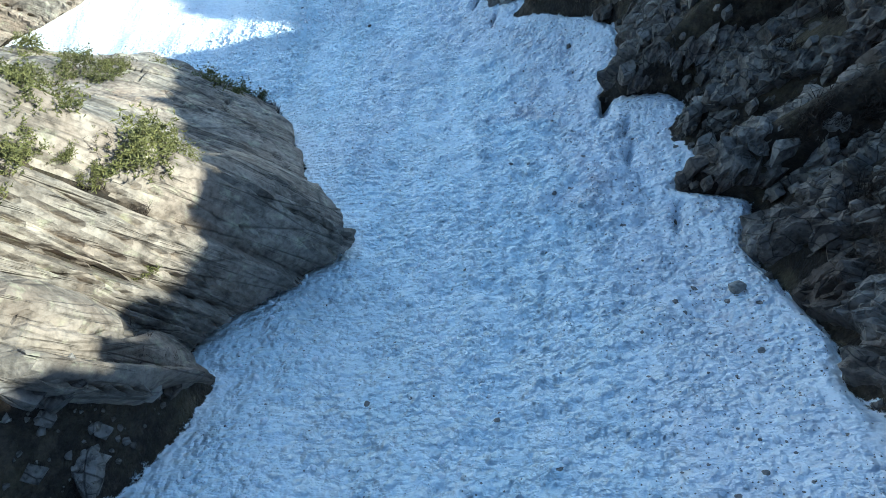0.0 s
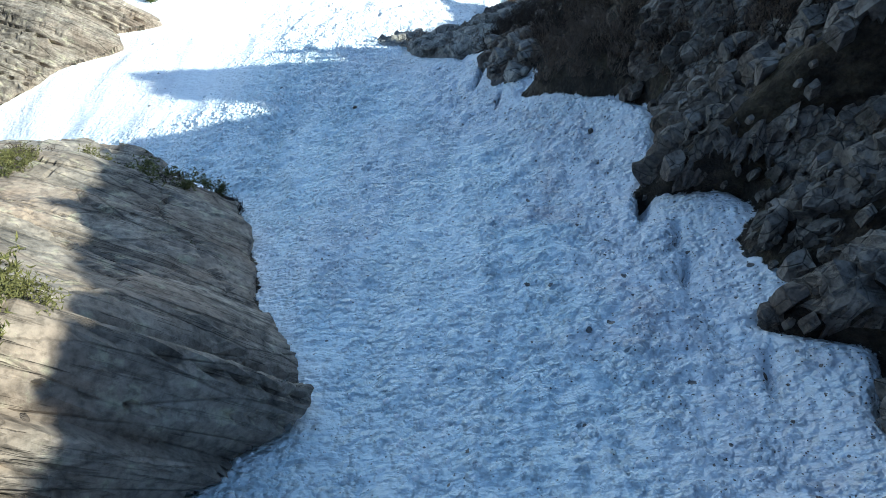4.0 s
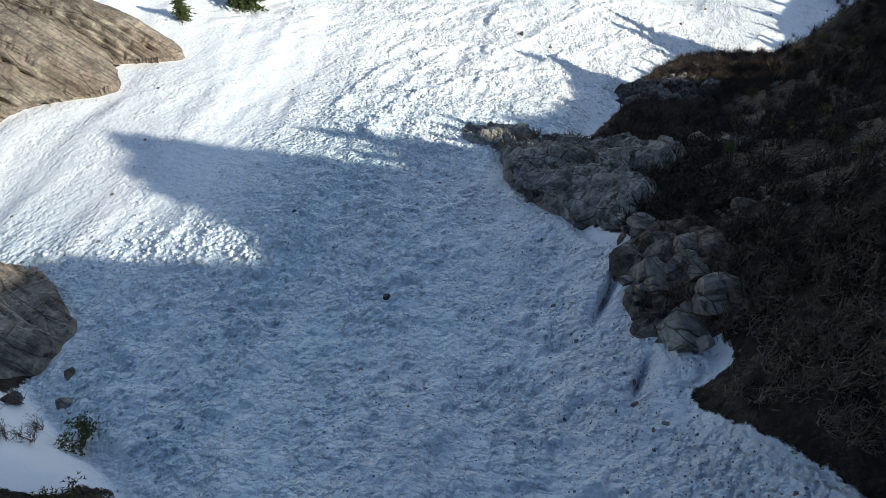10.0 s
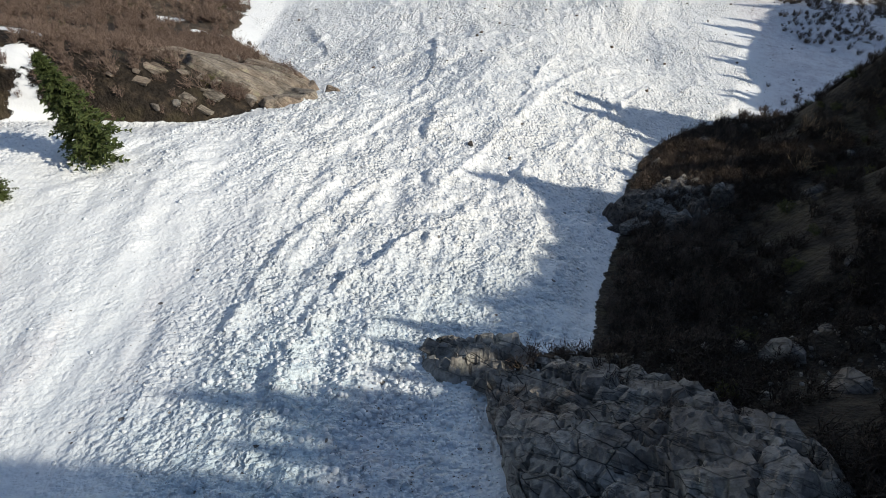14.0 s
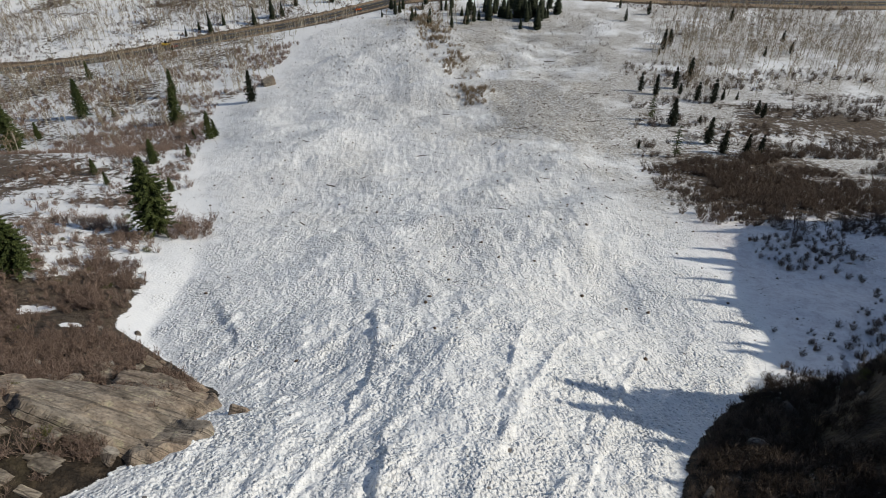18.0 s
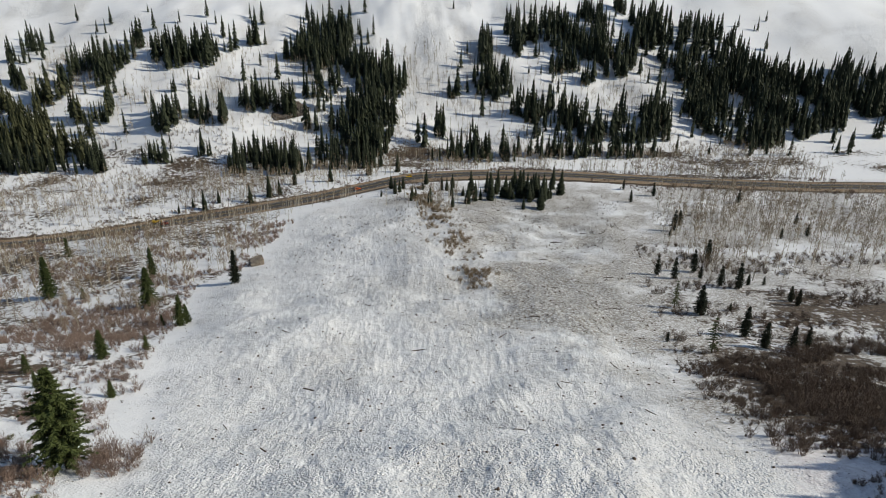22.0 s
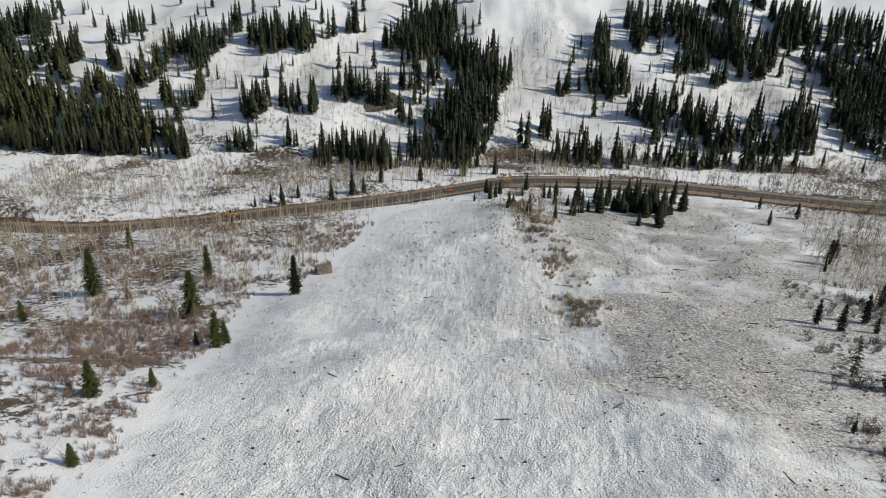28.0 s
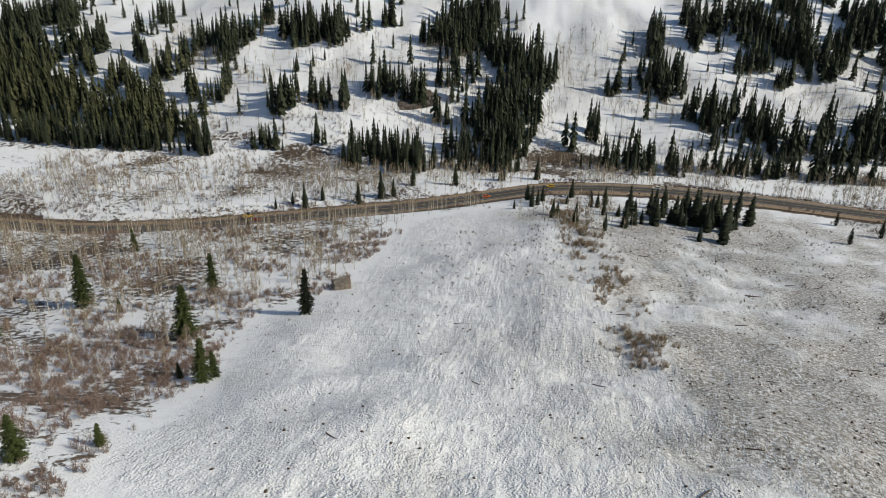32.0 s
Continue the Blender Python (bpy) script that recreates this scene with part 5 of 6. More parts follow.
ROAD_TREES = [
    (-153.0, 585.0, 7.2), (-145.5, 592.0, 7.2), (-136.9, 589.0, 15.0), (-129.7, 598.0, 9.5), (-108.7, 599.0, 12.8), (-150.4, 540.5, 6.0), (-97.0, 606.8, 18.0),
    (-90.8, 610.1, 11.2), (-57.6, 634.8, 15.0), (-30.4, 650.3, 16.2), (-8.8, 658.5, 14.5), (-83.1, 630.6, 14.0), (-200.6, 528.4, 3.8)]


def named_conifer(seed, name, label, group, mat, **how):
    t, c = (fir if "boughs" in how else conifer)(seed, **how)
    return plant(name, [("trunk", t.mesh("trunk", BARK)), ("crown", c.mesh("crown", mat))], label, "conifer tree", group)


def grow(first, rows, squash=1.0, seed=3):
    """Copies of a plant at x, y with their heights; the pattern itself is taken away."""
    r = random.Random(seed)
    for (x, y, h), z in zip(rows, heights([(a, b) for a, b, _ in rows])):
        wide = r.uniform(0.85, 1.2) * squash
        copy_thing(first, pose(x, y, float(z) - 0.15, r.uniform(-2, 2), r.uniform(-2, 2), r.uniform(0, 360)) @ Matrix.Diagonal((h * wide, h * wide, h, 1)))
    for o in (*first.children_recursive, first):
        bpy.data.objects.remove(o)


SPRUCE_LABEL = "dark green spruce standing in the snow"
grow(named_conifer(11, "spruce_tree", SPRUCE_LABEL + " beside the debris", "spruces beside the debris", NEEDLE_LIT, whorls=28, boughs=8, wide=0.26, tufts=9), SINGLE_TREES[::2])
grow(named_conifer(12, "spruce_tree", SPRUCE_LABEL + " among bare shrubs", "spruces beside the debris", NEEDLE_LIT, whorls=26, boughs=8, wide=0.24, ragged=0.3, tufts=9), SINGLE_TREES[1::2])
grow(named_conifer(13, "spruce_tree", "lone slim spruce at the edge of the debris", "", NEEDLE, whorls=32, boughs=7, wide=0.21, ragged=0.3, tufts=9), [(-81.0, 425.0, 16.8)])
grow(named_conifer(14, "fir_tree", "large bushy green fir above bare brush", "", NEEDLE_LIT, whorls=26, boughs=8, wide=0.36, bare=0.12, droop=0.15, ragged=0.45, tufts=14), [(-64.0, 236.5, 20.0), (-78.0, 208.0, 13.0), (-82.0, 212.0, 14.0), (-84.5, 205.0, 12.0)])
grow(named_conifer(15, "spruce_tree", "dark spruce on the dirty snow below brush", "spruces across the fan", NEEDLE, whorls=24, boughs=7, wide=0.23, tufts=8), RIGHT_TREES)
grow(named_conifer(16, "pine_tree", "sparse young fir stripped by the slide", "stripped firs", NEEDLE_LIT, whorls=12, boughs=5, wide=0.27, bare=0.15, ragged=0.4, tufts=6), [(94.9, 368.3, 12.0), (87.9, 321.2, 12.8)])
grow(named_conifer(17, "spruce_tree", "small spruce beside the road", "spruces along the road", NEEDLE, whorls=24, fronds=9, wide=0.18), ROAD_TREES)

# the clump of spruces between debris and road
isle = []
ri = random.Random(8)
for cx, cy, sx, sy, n, tall in ((58, 590, 20, 30, 26, 19), (84, 584, 12, 26, 24, 21), (28, 588, 16, 28, 14, 13), (-4, 592, 14, 26, 10, 11)):
    for _ in range(n):
        px, py = ri.gauss(cx, sx * 0.6), ri.gauss(cy, sy * 0.6)
        if float(road_y(px)) - py > 9:
            isle.append((px, py, ri.uniform(0.35, 1.0) * tall))
grow(named_conifer(18, "spruce_tree", "spruce in the clump between debris and road", "spruce clump by the road", NEEDLE, whorls=20, fronds=9, wide=0.22), isle)

# spruces on the ridge whose shadows fall across the mouth of the gully
# also unseen ones on the added hill, placed to break up its shade
grow(named_conifer(19, "spruce_tree", "spruce out of view above the brush bank, placed for its shadow", "spruces on the ridge", NEEDLE, whorls=22, fronds=9, wide=0.2, gaps=0.3, core=0.3),
     [(62, 124, 19), (63, 133, 22), (62, 140, 21), (63, 146, 22), (61, 151, 23), (63, 156, 24), (60, 160, 18), (50, 86.2, 15), (50.6, 88.2, 10), (49.6, 82.6, 9), (49, 91, 8), (51, 94, 9), (50.5, 84.2, 10), (52, 75.5, 3), (50, 97, 7)] + [(106 + 0.6 * (y - 190) + 16 * float(hash2(y, 1.0)), y, 4 + 8 * float(hash2(y, 2.0))) for y in (170, 173, 174.5, 181, 183, 188, 189.5, 191, 197, 203, 204, 206, 213, 215, 222, 223, 224.5, 231, 236, 238, 245)])

# forest on the far side of the valley: clumps as x, y and half-widths
WOODS_WEST = [(-419, 725, 26, 21), (-376, 717, 35, 17), (-334, 715, 31, 14), (-299, 711, 23, 10), (-394, 780, 23, 19), (-441, 810, 22, 59), (-468, 795, 9, 43), (-353, 839, 12, 20), (-335, 778, 5, 7), (-301, 761, 15, 9), (-283, 805, 22, 33), (-262, 744, 16, 12), (-258, 841, 6, 28), (-206, 825, 25, 20), (-176, 844, 13, 25), (-206, 728, 15, 12), (-210, 761, 10, 22), (-175, 736, 8, 11), (-156, 729, 5, 13), (-200, 697, 37, 10), (-400, 745, 40, 22), (-352, 742, 26, 18), (-318, 730, 20, 12), (-270, 700, 24, 9)]
WOODS_MIDDLE = [(-105, 680, 33, 16), (-130, 758, 11, 11), (-105, 853, 10, 20), (-104, 750, 8, 8), (-82, 734, 6, 6), (-76, 862, 21, 41), (-59, 792, 29, 42), (-38, 733, 25, 37), (-18, 797, 17, 22), (-48, 700, 24, 11), (7, 708, 8, 7), (34, 726, 14, 8), (79, 796, 16, 21), (77, 838, 7, 21), (42, 784, 5, 5), (-149, 871, 6, 10)]
WOODS_EAST = [(101, 734, 10, 16), (126, 743, 21, 15), (159, 730, 13, 12), (192, 740, 24, 19), (224, 746, 17, 20), (61, 700, 23, 7), (162, 840, 27, 38), (199, 868, 28, 53), (244, 902, 26, 37), (181, 824, 13, 6), (130, 873, 29, 19), (109, 845, 6, 9), (267, 892, 16, 20), (300, 760, 40, 40), (350, 790, 50, 50), (430, 790, 60, 50), (300, 850, 40, 60)]
WOODS_FOOT = [(-372, 684, 26, 10), (-332, 678, 30, 8), (-290, 678, 26, 8), (-250, 676, 18, 7), (-108, 664, 32, 6), (-45, 676, 22, 8), (60, 690, 40, 5), (150, 698, 60, 6)]
rf = random.Random(21)
forest = []
for cx, cy, sx, sy in WOODS_WEST + WOODS_MIDDLE + WOODS_EAST + WOODS_FOOT:
    for _ in range(6 + int(sx * sy / 4.8)):
        q, r = rf.uniform(0, 6.28), math.sqrt(rf.random())
        fx, fy = cx + math.cos(q) * r * sx * 1.15, cy + math.sin(q) * r * sy * 1.1
        if float(fbm(np.array([fx]), np.array([fy]), 22, 3, 0.6, 95)[0]) < (-0.9 if cy < 730 and cx < -250 else -0.2):
            continue
        forest.append((fx, fy, rf.choice((rf.uniform(9, 16), rf.uniform(14, 25), rf.uniform(18, 31))) * (0.85 if cy < 700 else 1.0)))
for _ in range(300):
    x, y = rf.uniform(-480, 400), rf.uniform(695, 930)
    if not -18 < x - 0.02 * (y - 700) < 48:
        forest.append((x, y, rf.uniform(8, 24)))
forest.sort(key=lambda p: p[1])
near_forest, far_forest = forest[:210], forest[210:]
grow(named_conifer(31, "spruce_tree", "tall dark spruce at the foot of the far slope", "spruces at the far foot", NEEDLE, whorls=18, fronds=7, wide=0.125, split=1), near_forest[::2])
grow(named_conifer(32, "spruce_tree", "slender dark spruce at the foot of the far slope", "spruces at the far foot", NEEDLE, whorls=20, fronds=7, wide=0.10, split=1), near_forest[1::2])
shapes = [far_spruce(40 + i, 0.115 + 0.018 * i) for i in range(4)]
# western trees are the same spruces in the sunlit olive tint
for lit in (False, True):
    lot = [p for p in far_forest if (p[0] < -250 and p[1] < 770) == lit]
    gather("spruce_forest", shapes, [(x, y, float(z), h, rf.uniform(0, 6.28), rf.randrange(4)) for (x, y, h), z in zip(lot, heights([(a, b) for a, b, _ in lot]))], NEEDLE_SUNLIT if lit else NEEDLE,
           "spruce forest above the road bend, tinted olive as in sunlight" if lit else "dense dark spruce forest on the snowy far slope", "forest")

# bare aspens
def aspen_zone(x, y):
    left_band = smooth(0, 20, outside(x, y)) * (x < 0) * smooth(440, 480, y) * (y < road_y(x) - 9)
    left_low = 0.35 * smooth(4, 20, outside(x, y)) * (x < 0) * smooth(340, 400, y) * (y < 480)
    over = 1.0 * (x < -40) * smooth(8, 14, y - road_y(x)) * (1 - smooth(80, 120, y - road_y(x)))
    foot = 0.9 * smooth(10, 16, y - road_y(x)) * (1 - smooth(690, 720, y)) * (x > -60)
    right_low = 0.85 * (x > 0) * smooth(14, 40, outside(x, y)) * smooth(400, 450, y) * (y < 612)
    hill = 0.45 * smooth(700, 720, y) * (1 - smooth(820, 870, y))
    isle_zone = 0.5 * np.exp(-(((x - 20) / 22) ** 2 + ((y - 575) / 28) ** 2))
    pond = np.exp(-(((x - 150) / 45) ** 4 + ((y - 675) / 14) ** 4))
    keep = np.maximum.reduce([left_band, left_low, over, foot, right_low, hill, isle_zone]) * (1 - pond)
    return keep * off_road(x, y) * (0.35 + 0.65 * smooth(-0.3, 0.3, fbm(x, y, 28, 3, 0.5, 91)))


sites = spread(7200, aspen_zone, (-330, 330, 345, 870), 4)
sites.sort(key=lambda p: p[1] + 0.2 * abs(p[0]))
ra = random.Random(9)
sized = [(x, y, ra.uniform(5.5, 11)) for x, y in sites]
for k in range(3):
    t, w = bare_tree(60 + k, 20, 5, 1 + k % 2)
    first = plant("aspen_tree", [("trunk", t.mesh("trunk", ASPEN)), ("twig_crown", w.mesh("twig_crown", TWIG_TAN))], "bare pale-barked aspen rising from patchy snow", "bare tree", "aspens below the road")
    grow(first, sized[k:240:3], seed=70 + k)
rest = sized[240:]
hz = heights([(a, b) for a, b, _ in rest])
rows = [(x, y, float(z), h, ra.uniform(0, 6.28), ra.randrange(3)) for (x, y, h), z in zip(rest, hz)]
pairs = [bare_tree(80 + k, 10, 3, 1, 3, 1.5) for k in range(3)]
gather("aspen_trunks", [p[0] for p in pairs], rows, ASPEN, "pale bare aspen trunks standing in snow", "bare trees")
gather("aspen_twigs", [p[1] for p in pairs], rows, TWIG_TAN, "tan leafless aspen twigs", "bare trees")


# brush
def strew(name, count, inside, box, seed, lo, hi, mat, label, stems=30, side=3):
    at = spread(count, inside, box, seed)
    r = random.Random(seed)
    hz = heights(at)
    forms = [brush(seed * 10 + k, stems, side) for k in range(5)]
    return gather(name, forms, [(x, y, float(z), r.uniform(lo, hi), r.uniform(0, 6.28), r.randrange(5)) for (x, y), z in zip(at, hz)], mat, label, "brush")


def clumpy(x, y, k, size=12, low=-0.25, high=0.15):
    return smooth(low, high, fbm(x, y, size, 3, 0.55, k))


strew("bank_brush", 4200, lambda x, y: smooth(0.3, 3, x - right_edge(y)) * (1 - smooth(166, 174, y)) * (0.3 + clumpy(x, y, 201, 9)) * (1 - smooth(-0.5, 1, np.maximum(o2(x, y), o3(x, y)))), (2, 62, 54, 174), 31, 1.0, 2.4, TWIG_SHADED, "dense dark leafless brush on the shaded bank", 26, 4)
strew("bank_brush", 1100, lambda x, y: smooth(0.3, 2, x - right_edge(y)) * smooth(26, 16, x - right_edge(y)), (5, 44, 48, 72), 41, 1.0, 2.2, TWIG_GREY, "grey leafless brush hanging on the steep bank", 22, 3)
strew("bank_brush", 800, lambda x, y: smooth(0.2, 1.2, x - right_edge(y)) * smooth(15, 7, x - right_edge(y)), (-2, 34, 101, 160), 43, 0.8, 2.0, TWIG_GREY, "grey brown leafless brush along the lip of the bank", 22, 3)
strew("cliff_brush", 800, lambda x, y: smooth(1.5, 4, x - right_edge(y)) * clumpy(x, y, 203, 6, 0.0, 0.4), (18, 48, -5, 62), 32, 0.9, 2.2, TWIG_SHADED, "dark leafless brush rooted in the cliff's ledges")
strew("ledge_brush", 150, lambda x, y: smooth(2.2, 0.6, np.abs(y - 49.3 - 0.45 * (x + 22))), (-31, -19, 44, 54), 44, 0.9, 2.0, TWIG_SHADED, "dark leafless brush along the buttress ledge", 26, 4)
strew("spur_brush", 2300, lambda x, y: smooth(0.5, 3, left_out(x, y)) * (1 - clean_strip(x, y)) * (0.1 + clumpy(x, y, 205, 9)) * (1 - 0.9 * smooth(-0.5, 1, oval(-40.5, 156, 12, 6, -20)(x, y))), (-100, -33, 136, 215), 33, 1.0, 2.4, TWIG_RED, "brown leafless brush on the sunlit spur", 24, 4)
strew("left_brush", 3500, lambda x, y: (x < 0) * smooth(1, 8, left_out(x, y)) * (1 - clean_strip(x, y)) * clumpy(x, y, 207, 20, -0.2, 0.3) * off_road(x, y), (-230, -44, 195, 540), 34, 1.3, 3.3, TWIG_RED, "reddish leafless willow brush on patchy snow", 20, 4)
strew("left_brush", 800, lambda x, y: smooth(2, 7, left_out(x, y)) * (0.25 + clumpy(x, y, 243, 11, 0.0, 0.4)), (-150, -60, 258, 410), 45, 0.9, 2.4, TWIG_RED, "low reddish brush poking through lumpy snow", 18, 3)
strew("right_brush", 4300, lambda x, y: (x > 0) * smooth(2, 10, outside(x, y)) * np.minimum(1, clumpy(x * 0.4, y, 209, 13, 0.0, 0.25) + 0.9 * clumpy(x * 0.4, y, 219, 11, 0.1, 0.3) * (y < 325)) * smooth(225, 255, y) * (1 - 0.8 * smooth(322, 350, y)), (55, 240, 225, 470), 35, 1.6, 3.8, TWIG_GREY, "dark brown leafless brush in bands across dirty snow", 20, 3)
strew("foot_brush", 4200, lambda x, y: smooth(11, 18, y - road_y(x)) * (1 - smooth(715, 740, y)) * clumpy(x, y, 221, 24, -0.3, 0.2) * (1 - np.exp(-(((x - 150) / 45) ** 4 + ((y - 675) / 14) ** 4))), (-330, 330, 545, 740), 42, 1.2, 3.4, TWIG_GREY, "grey leafless thicket at the foot of the far slope", 12, 2)
strew("road_brush", 1500, lambda x, y: off_road(x, y, 6.5) * smooth(34, 12, np.abs(y - road_y(x))) * clumpy(x, y, 211, 16, -0.1, 0.4), (-330, 320, 480, 690), 36, 0.8, 2.2, TWIG_RED, "low brown brush along the road's verges", 24, 2)
strew("debris_brush", 520, lambda x, y: np.exp(-(((x - (18 - 0.10 * (y - 480))) / 8) ** 2)) * clumpy(x, y, 213, 8, 0.0, 0.3), (-30, 60, 395, 610), 37, 1.0, 3.4, TWIG_TAN, "brown bent brush sticking out of the debris", 22, 3)
strew("debris_brush", 420, lambda x, y: smooth(-4, 6, -outside(x, y)) * clumpy(x, y, 217, 10, 0.1, 0.5), (-50, 140, 455, 600), 39, 0.6, 1.8, TWIG_GREY, "small broken brush poking out of the debris", 16, 2)
strew("snow_brush", 1500, lambda x, y: smooth(1, 7, x - right_edge(y)) * clumpy(x * 0.5, y, 215, 13, -0.1, 0.35) * (0.35 + 0.65 * smooth(200, 240, y)), (40, 135, 168, 310), 38, 0.7, 2.0, TWIG_GREY, "low dark brush poking through shaded snow")

# single tall shrubs
def tall_shrubs(seed, count, inside, box, lo, hi, mat, label, group):
    r = random.Random(seed)
    meshes = [big_shrub(seed * 7 + k).mesh("shrub", mat) for k in range(4)]
    at = spread(count, inside, box, seed)
    for (x, y), z in zip(at, heights(at)):
        size = r.uniform(lo, hi)
        ob = new("bare_shrub", meshes[r.randrange(4)])
        ob.matrix_world = pose(x, y, float(z) - 0.05, 0, 0, r.uniform(0, 360)) @ Matrix.Diagonal((size * 1.1, size * 1.1, size, 1))
        tagged(ob, label, "shrub", group)


tall_shrubs(71, 45, lambda x, y: smooth(0.5, 2, x - right_edge(y)) * smooth(16, 6, x - right_edge(y)), (-4, 60, 62, 172), 1.8, 3.2, TWIG_GREY, "tall grey leafless shrub at the edge of the bank", "shrubs on the bank")
tall_shrubs(78, 25, lambda x, y: smooth(0.8, 2, x - right_edge(y)) * smooth(16, 8, x - right_edge(y)) * (1 - fissure(x, y, 301) * 0.8), (14, 42, 8, 60), 1.6, 3.2, TWIG_GREY, "grey leafless shrub rooted in the dark cliff", "shrubs on the cliff")
tall_shrubs(79, 14, lambda x, y: smooth(-1, 1, np.maximum(o2(x, y), o3(x, y))), (-6, 16, 78, 98), 1.2, 2.4, TWIG_GREY, "grey leafless shrub rooted between the outcrop's blocks", "shrubs on the outcrop")
tall_shrubs(80, 40, lambda x, y: smooth(30, 38, x) * (0.2 + clumpy(x, y, 241, 9)), (30, 56, 104, 166), 1.6, 3.2, TWIG_TAN, "tan leafless shrub in the sun on top of the bank", "shrubs on top of the bank")
tall_shrubs(72, 60, lambda x, y: smooth(0.5, 2, left_out(x, y)) * (1 - clean_strip(x, y)) * smooth(34, 10, left_out(x, y)) * (oval(-40.5, 156, 12, 6, -20)(x, y) < 0), (-90, -33, 138, 260), 2.0, 3.8, TWIG_RED, "tall reddish leafless shrub on the spur", "shrubs on the spur")
tall_shrubs(73, 40, lambda x, y: (x < 0) * smooth(2, 8, outside(x, y)) * smooth(60, 20, outside(x, y)), (-170, -50, 225, 440), 2.2, 4.2, TWIG_RED, "tall reddish willow shrub on patchy snow", "willows beside the debris")
tall_shrubs(74, 25, lambda x, y: (x > 0) * smooth(2, 8, outside(x, y)) * smooth(50, 20, outside(x, y)), (50, 170, 235, 420), 2.0, 3.6, TWIG_GREY, "tall brown leafless shrub on dirty snow", "shrubs beyond the debris")
tall_shrubs(75, 26, lambda x, y: np.exp(-(((x + 59) / 4) ** 2 + ((y - 238) / 6) ** 2)), (-70, -48, 228, 252), 3.2, 4.6, TWIG_RED, "reddish willow thicket around the large fir", "willows around the fir")
tall_shrubs(76, 16, lambda x, y: (left_edge(y) - x > 0.5) * (left_edge(y) - x < 9), (-30, -12, -2, 22), 1.4, 2.6, TWIG_SHADED, "dark bare shrub in the shaded rubble hollow", "shrubs in the hollow")
tall_shrubs(77, 12, lambda x, y: (left_edge(y) - x > 1) * (left_edge(y) - x < 8), (-40, -22, 52, 68), 1.2, 2.2, TWIG_GREY, "bare shrub on the buttress ledge", "shrubs on the lower ledge")

# green shrubs on the ledges of the buttress
wood, leaf = leafy_bush(91)
green = plant("green_shrub", [("stem", wood.mesh("stem", BARK)), ("foliage", leaf.mesh("foliage", SHRUB_GREEN))], "olive green mountain shrub rooted in a rock crack", "shrub", "shrubs on the buttress")
for n, (x, y, s) in enumerate(((-21.6, 22.9, 3.6), (-20.6, 23.5, 3.6), (-31.4, 41.4, 3.9), (-29.0, 40.7, 3.2), (-17.4, 21.8, 4.6), (-16.5, 23.1, 3.9), (-15.6, 23.8, 2.5), (-20.8, 18.5, 3.3), (-20.4, 20.0, 2.3), (-19.3, 20.5, 1.5), (-18.3, 20.1, 1.5),
                               (-42.6, 51.4, 4.0), (-28.8, 42.5, 2.6), (-23.1, 45.2, 4.1), (-23.0, 49.4, 3.8), (-14.3, 21.9, 1.0), (-16.3, 35.8, 1.2), (-16.7, 16.9, 1.8), (-16.7, 14.3, 1.6), (-28.9, 48.9, 3.0), (-21.0, 51.5, 2.6), (-24.5, 56.0, 2.4),
                               (-33.5, 38.5, 3.2), (-36, 47, 3.0), (-18.6, 7.0, 2.2), (-19.5, 3.0, 2.2))):
    copy_thing(green, pose(x, y, top(x, y) + 0.6, 0, 0, n * 67) @ Matrix.Diagonal((s, s, s * 0.8, 1)))
for n in range(40):
    y = rf.uniform(142, 260)
    x = float(left_edge(np.array([y]))[0]) - rf.uniform(6, 40)
    s = rf.uniform(1.0, 2.2)
    copy_thing(green, pose(x, y, top(x, y), 0, 0, n * 51) @ Matrix.Diagonal((s, s, s * 0.7, 1)))
for n in range(46):
    y = rf.uniform(62, 165)
    x = float(right_edge(np.array([y]))[0]) + rf.uniform(12, 32)
    s = rf.uniform(1.0, 2.4)
    copy_thing(green, pose(x, y, top(x, y), 0, 0, n * 51) @ Matrix.Diagonal((s, s, s * 0.8, 1)))
for o in (*green.children_recursive, green):
    bpy.data.objects.remove(o)

# ---- the road and what stands on it ----
def road_strip(name, x0, x1, off0, off1, lift, mat, parent=None, step=3.0):
    """A ribbon along the road between two distances from its middle."""
    xs = np.arange(x0, x1, step)
    ys, zs = road_y(xs), road_z(xs)
    ty = np.gradient(ys, xs)
    n = np.stack([-ty, np.ones_like(ty)], -1) / np.hypot(1, ty)[:, None]
    verts = []
    for i in range(len(xs)):
        for o in (off0, off1):
            verts.append((xs[i] + n[i, 0] * o, ys[i] + n[i, 1] * o, zs[i] + lift))
    faces = [(2 * i, 2 * i + 2, 2 * i + 3, 2 * i + 1) for i in range(len(xs) - 1)]
    return link(name, verts, faces, mat, parent)


PAINT_WHITE = plain("worn_white_line", (0.55, 0.55, 0.53), 0.7)
PAINT_YELLOW = plain("worn_yellow_line", (0.45, 0.33, 0.10), 0.7)
road = tagged(road_strip("road", -650, 650, -5.2, 5.2, 0.06, ASPHALT), "grey two-lane asphalt road with dirt shoulders", "road", kind="structure")
for lo, hi, mat, nm in ((-4.3, -4.1, PAINT_WHITE, "edge_line"), (4.1, 4.3, PAINT_WHITE, "edge_line"), (-0.16, 0.16, PAINT_YELLOW, "centre_line")):
    road_strip(nm, -650, 650, lo, hi, 0.075, mat, road)

for lo, hi in ((-11.0, -5.3), (5.3, 9.0)):
    road_strip("shoulder", -650, 650, lo, hi, 0.02, DIRT, road)

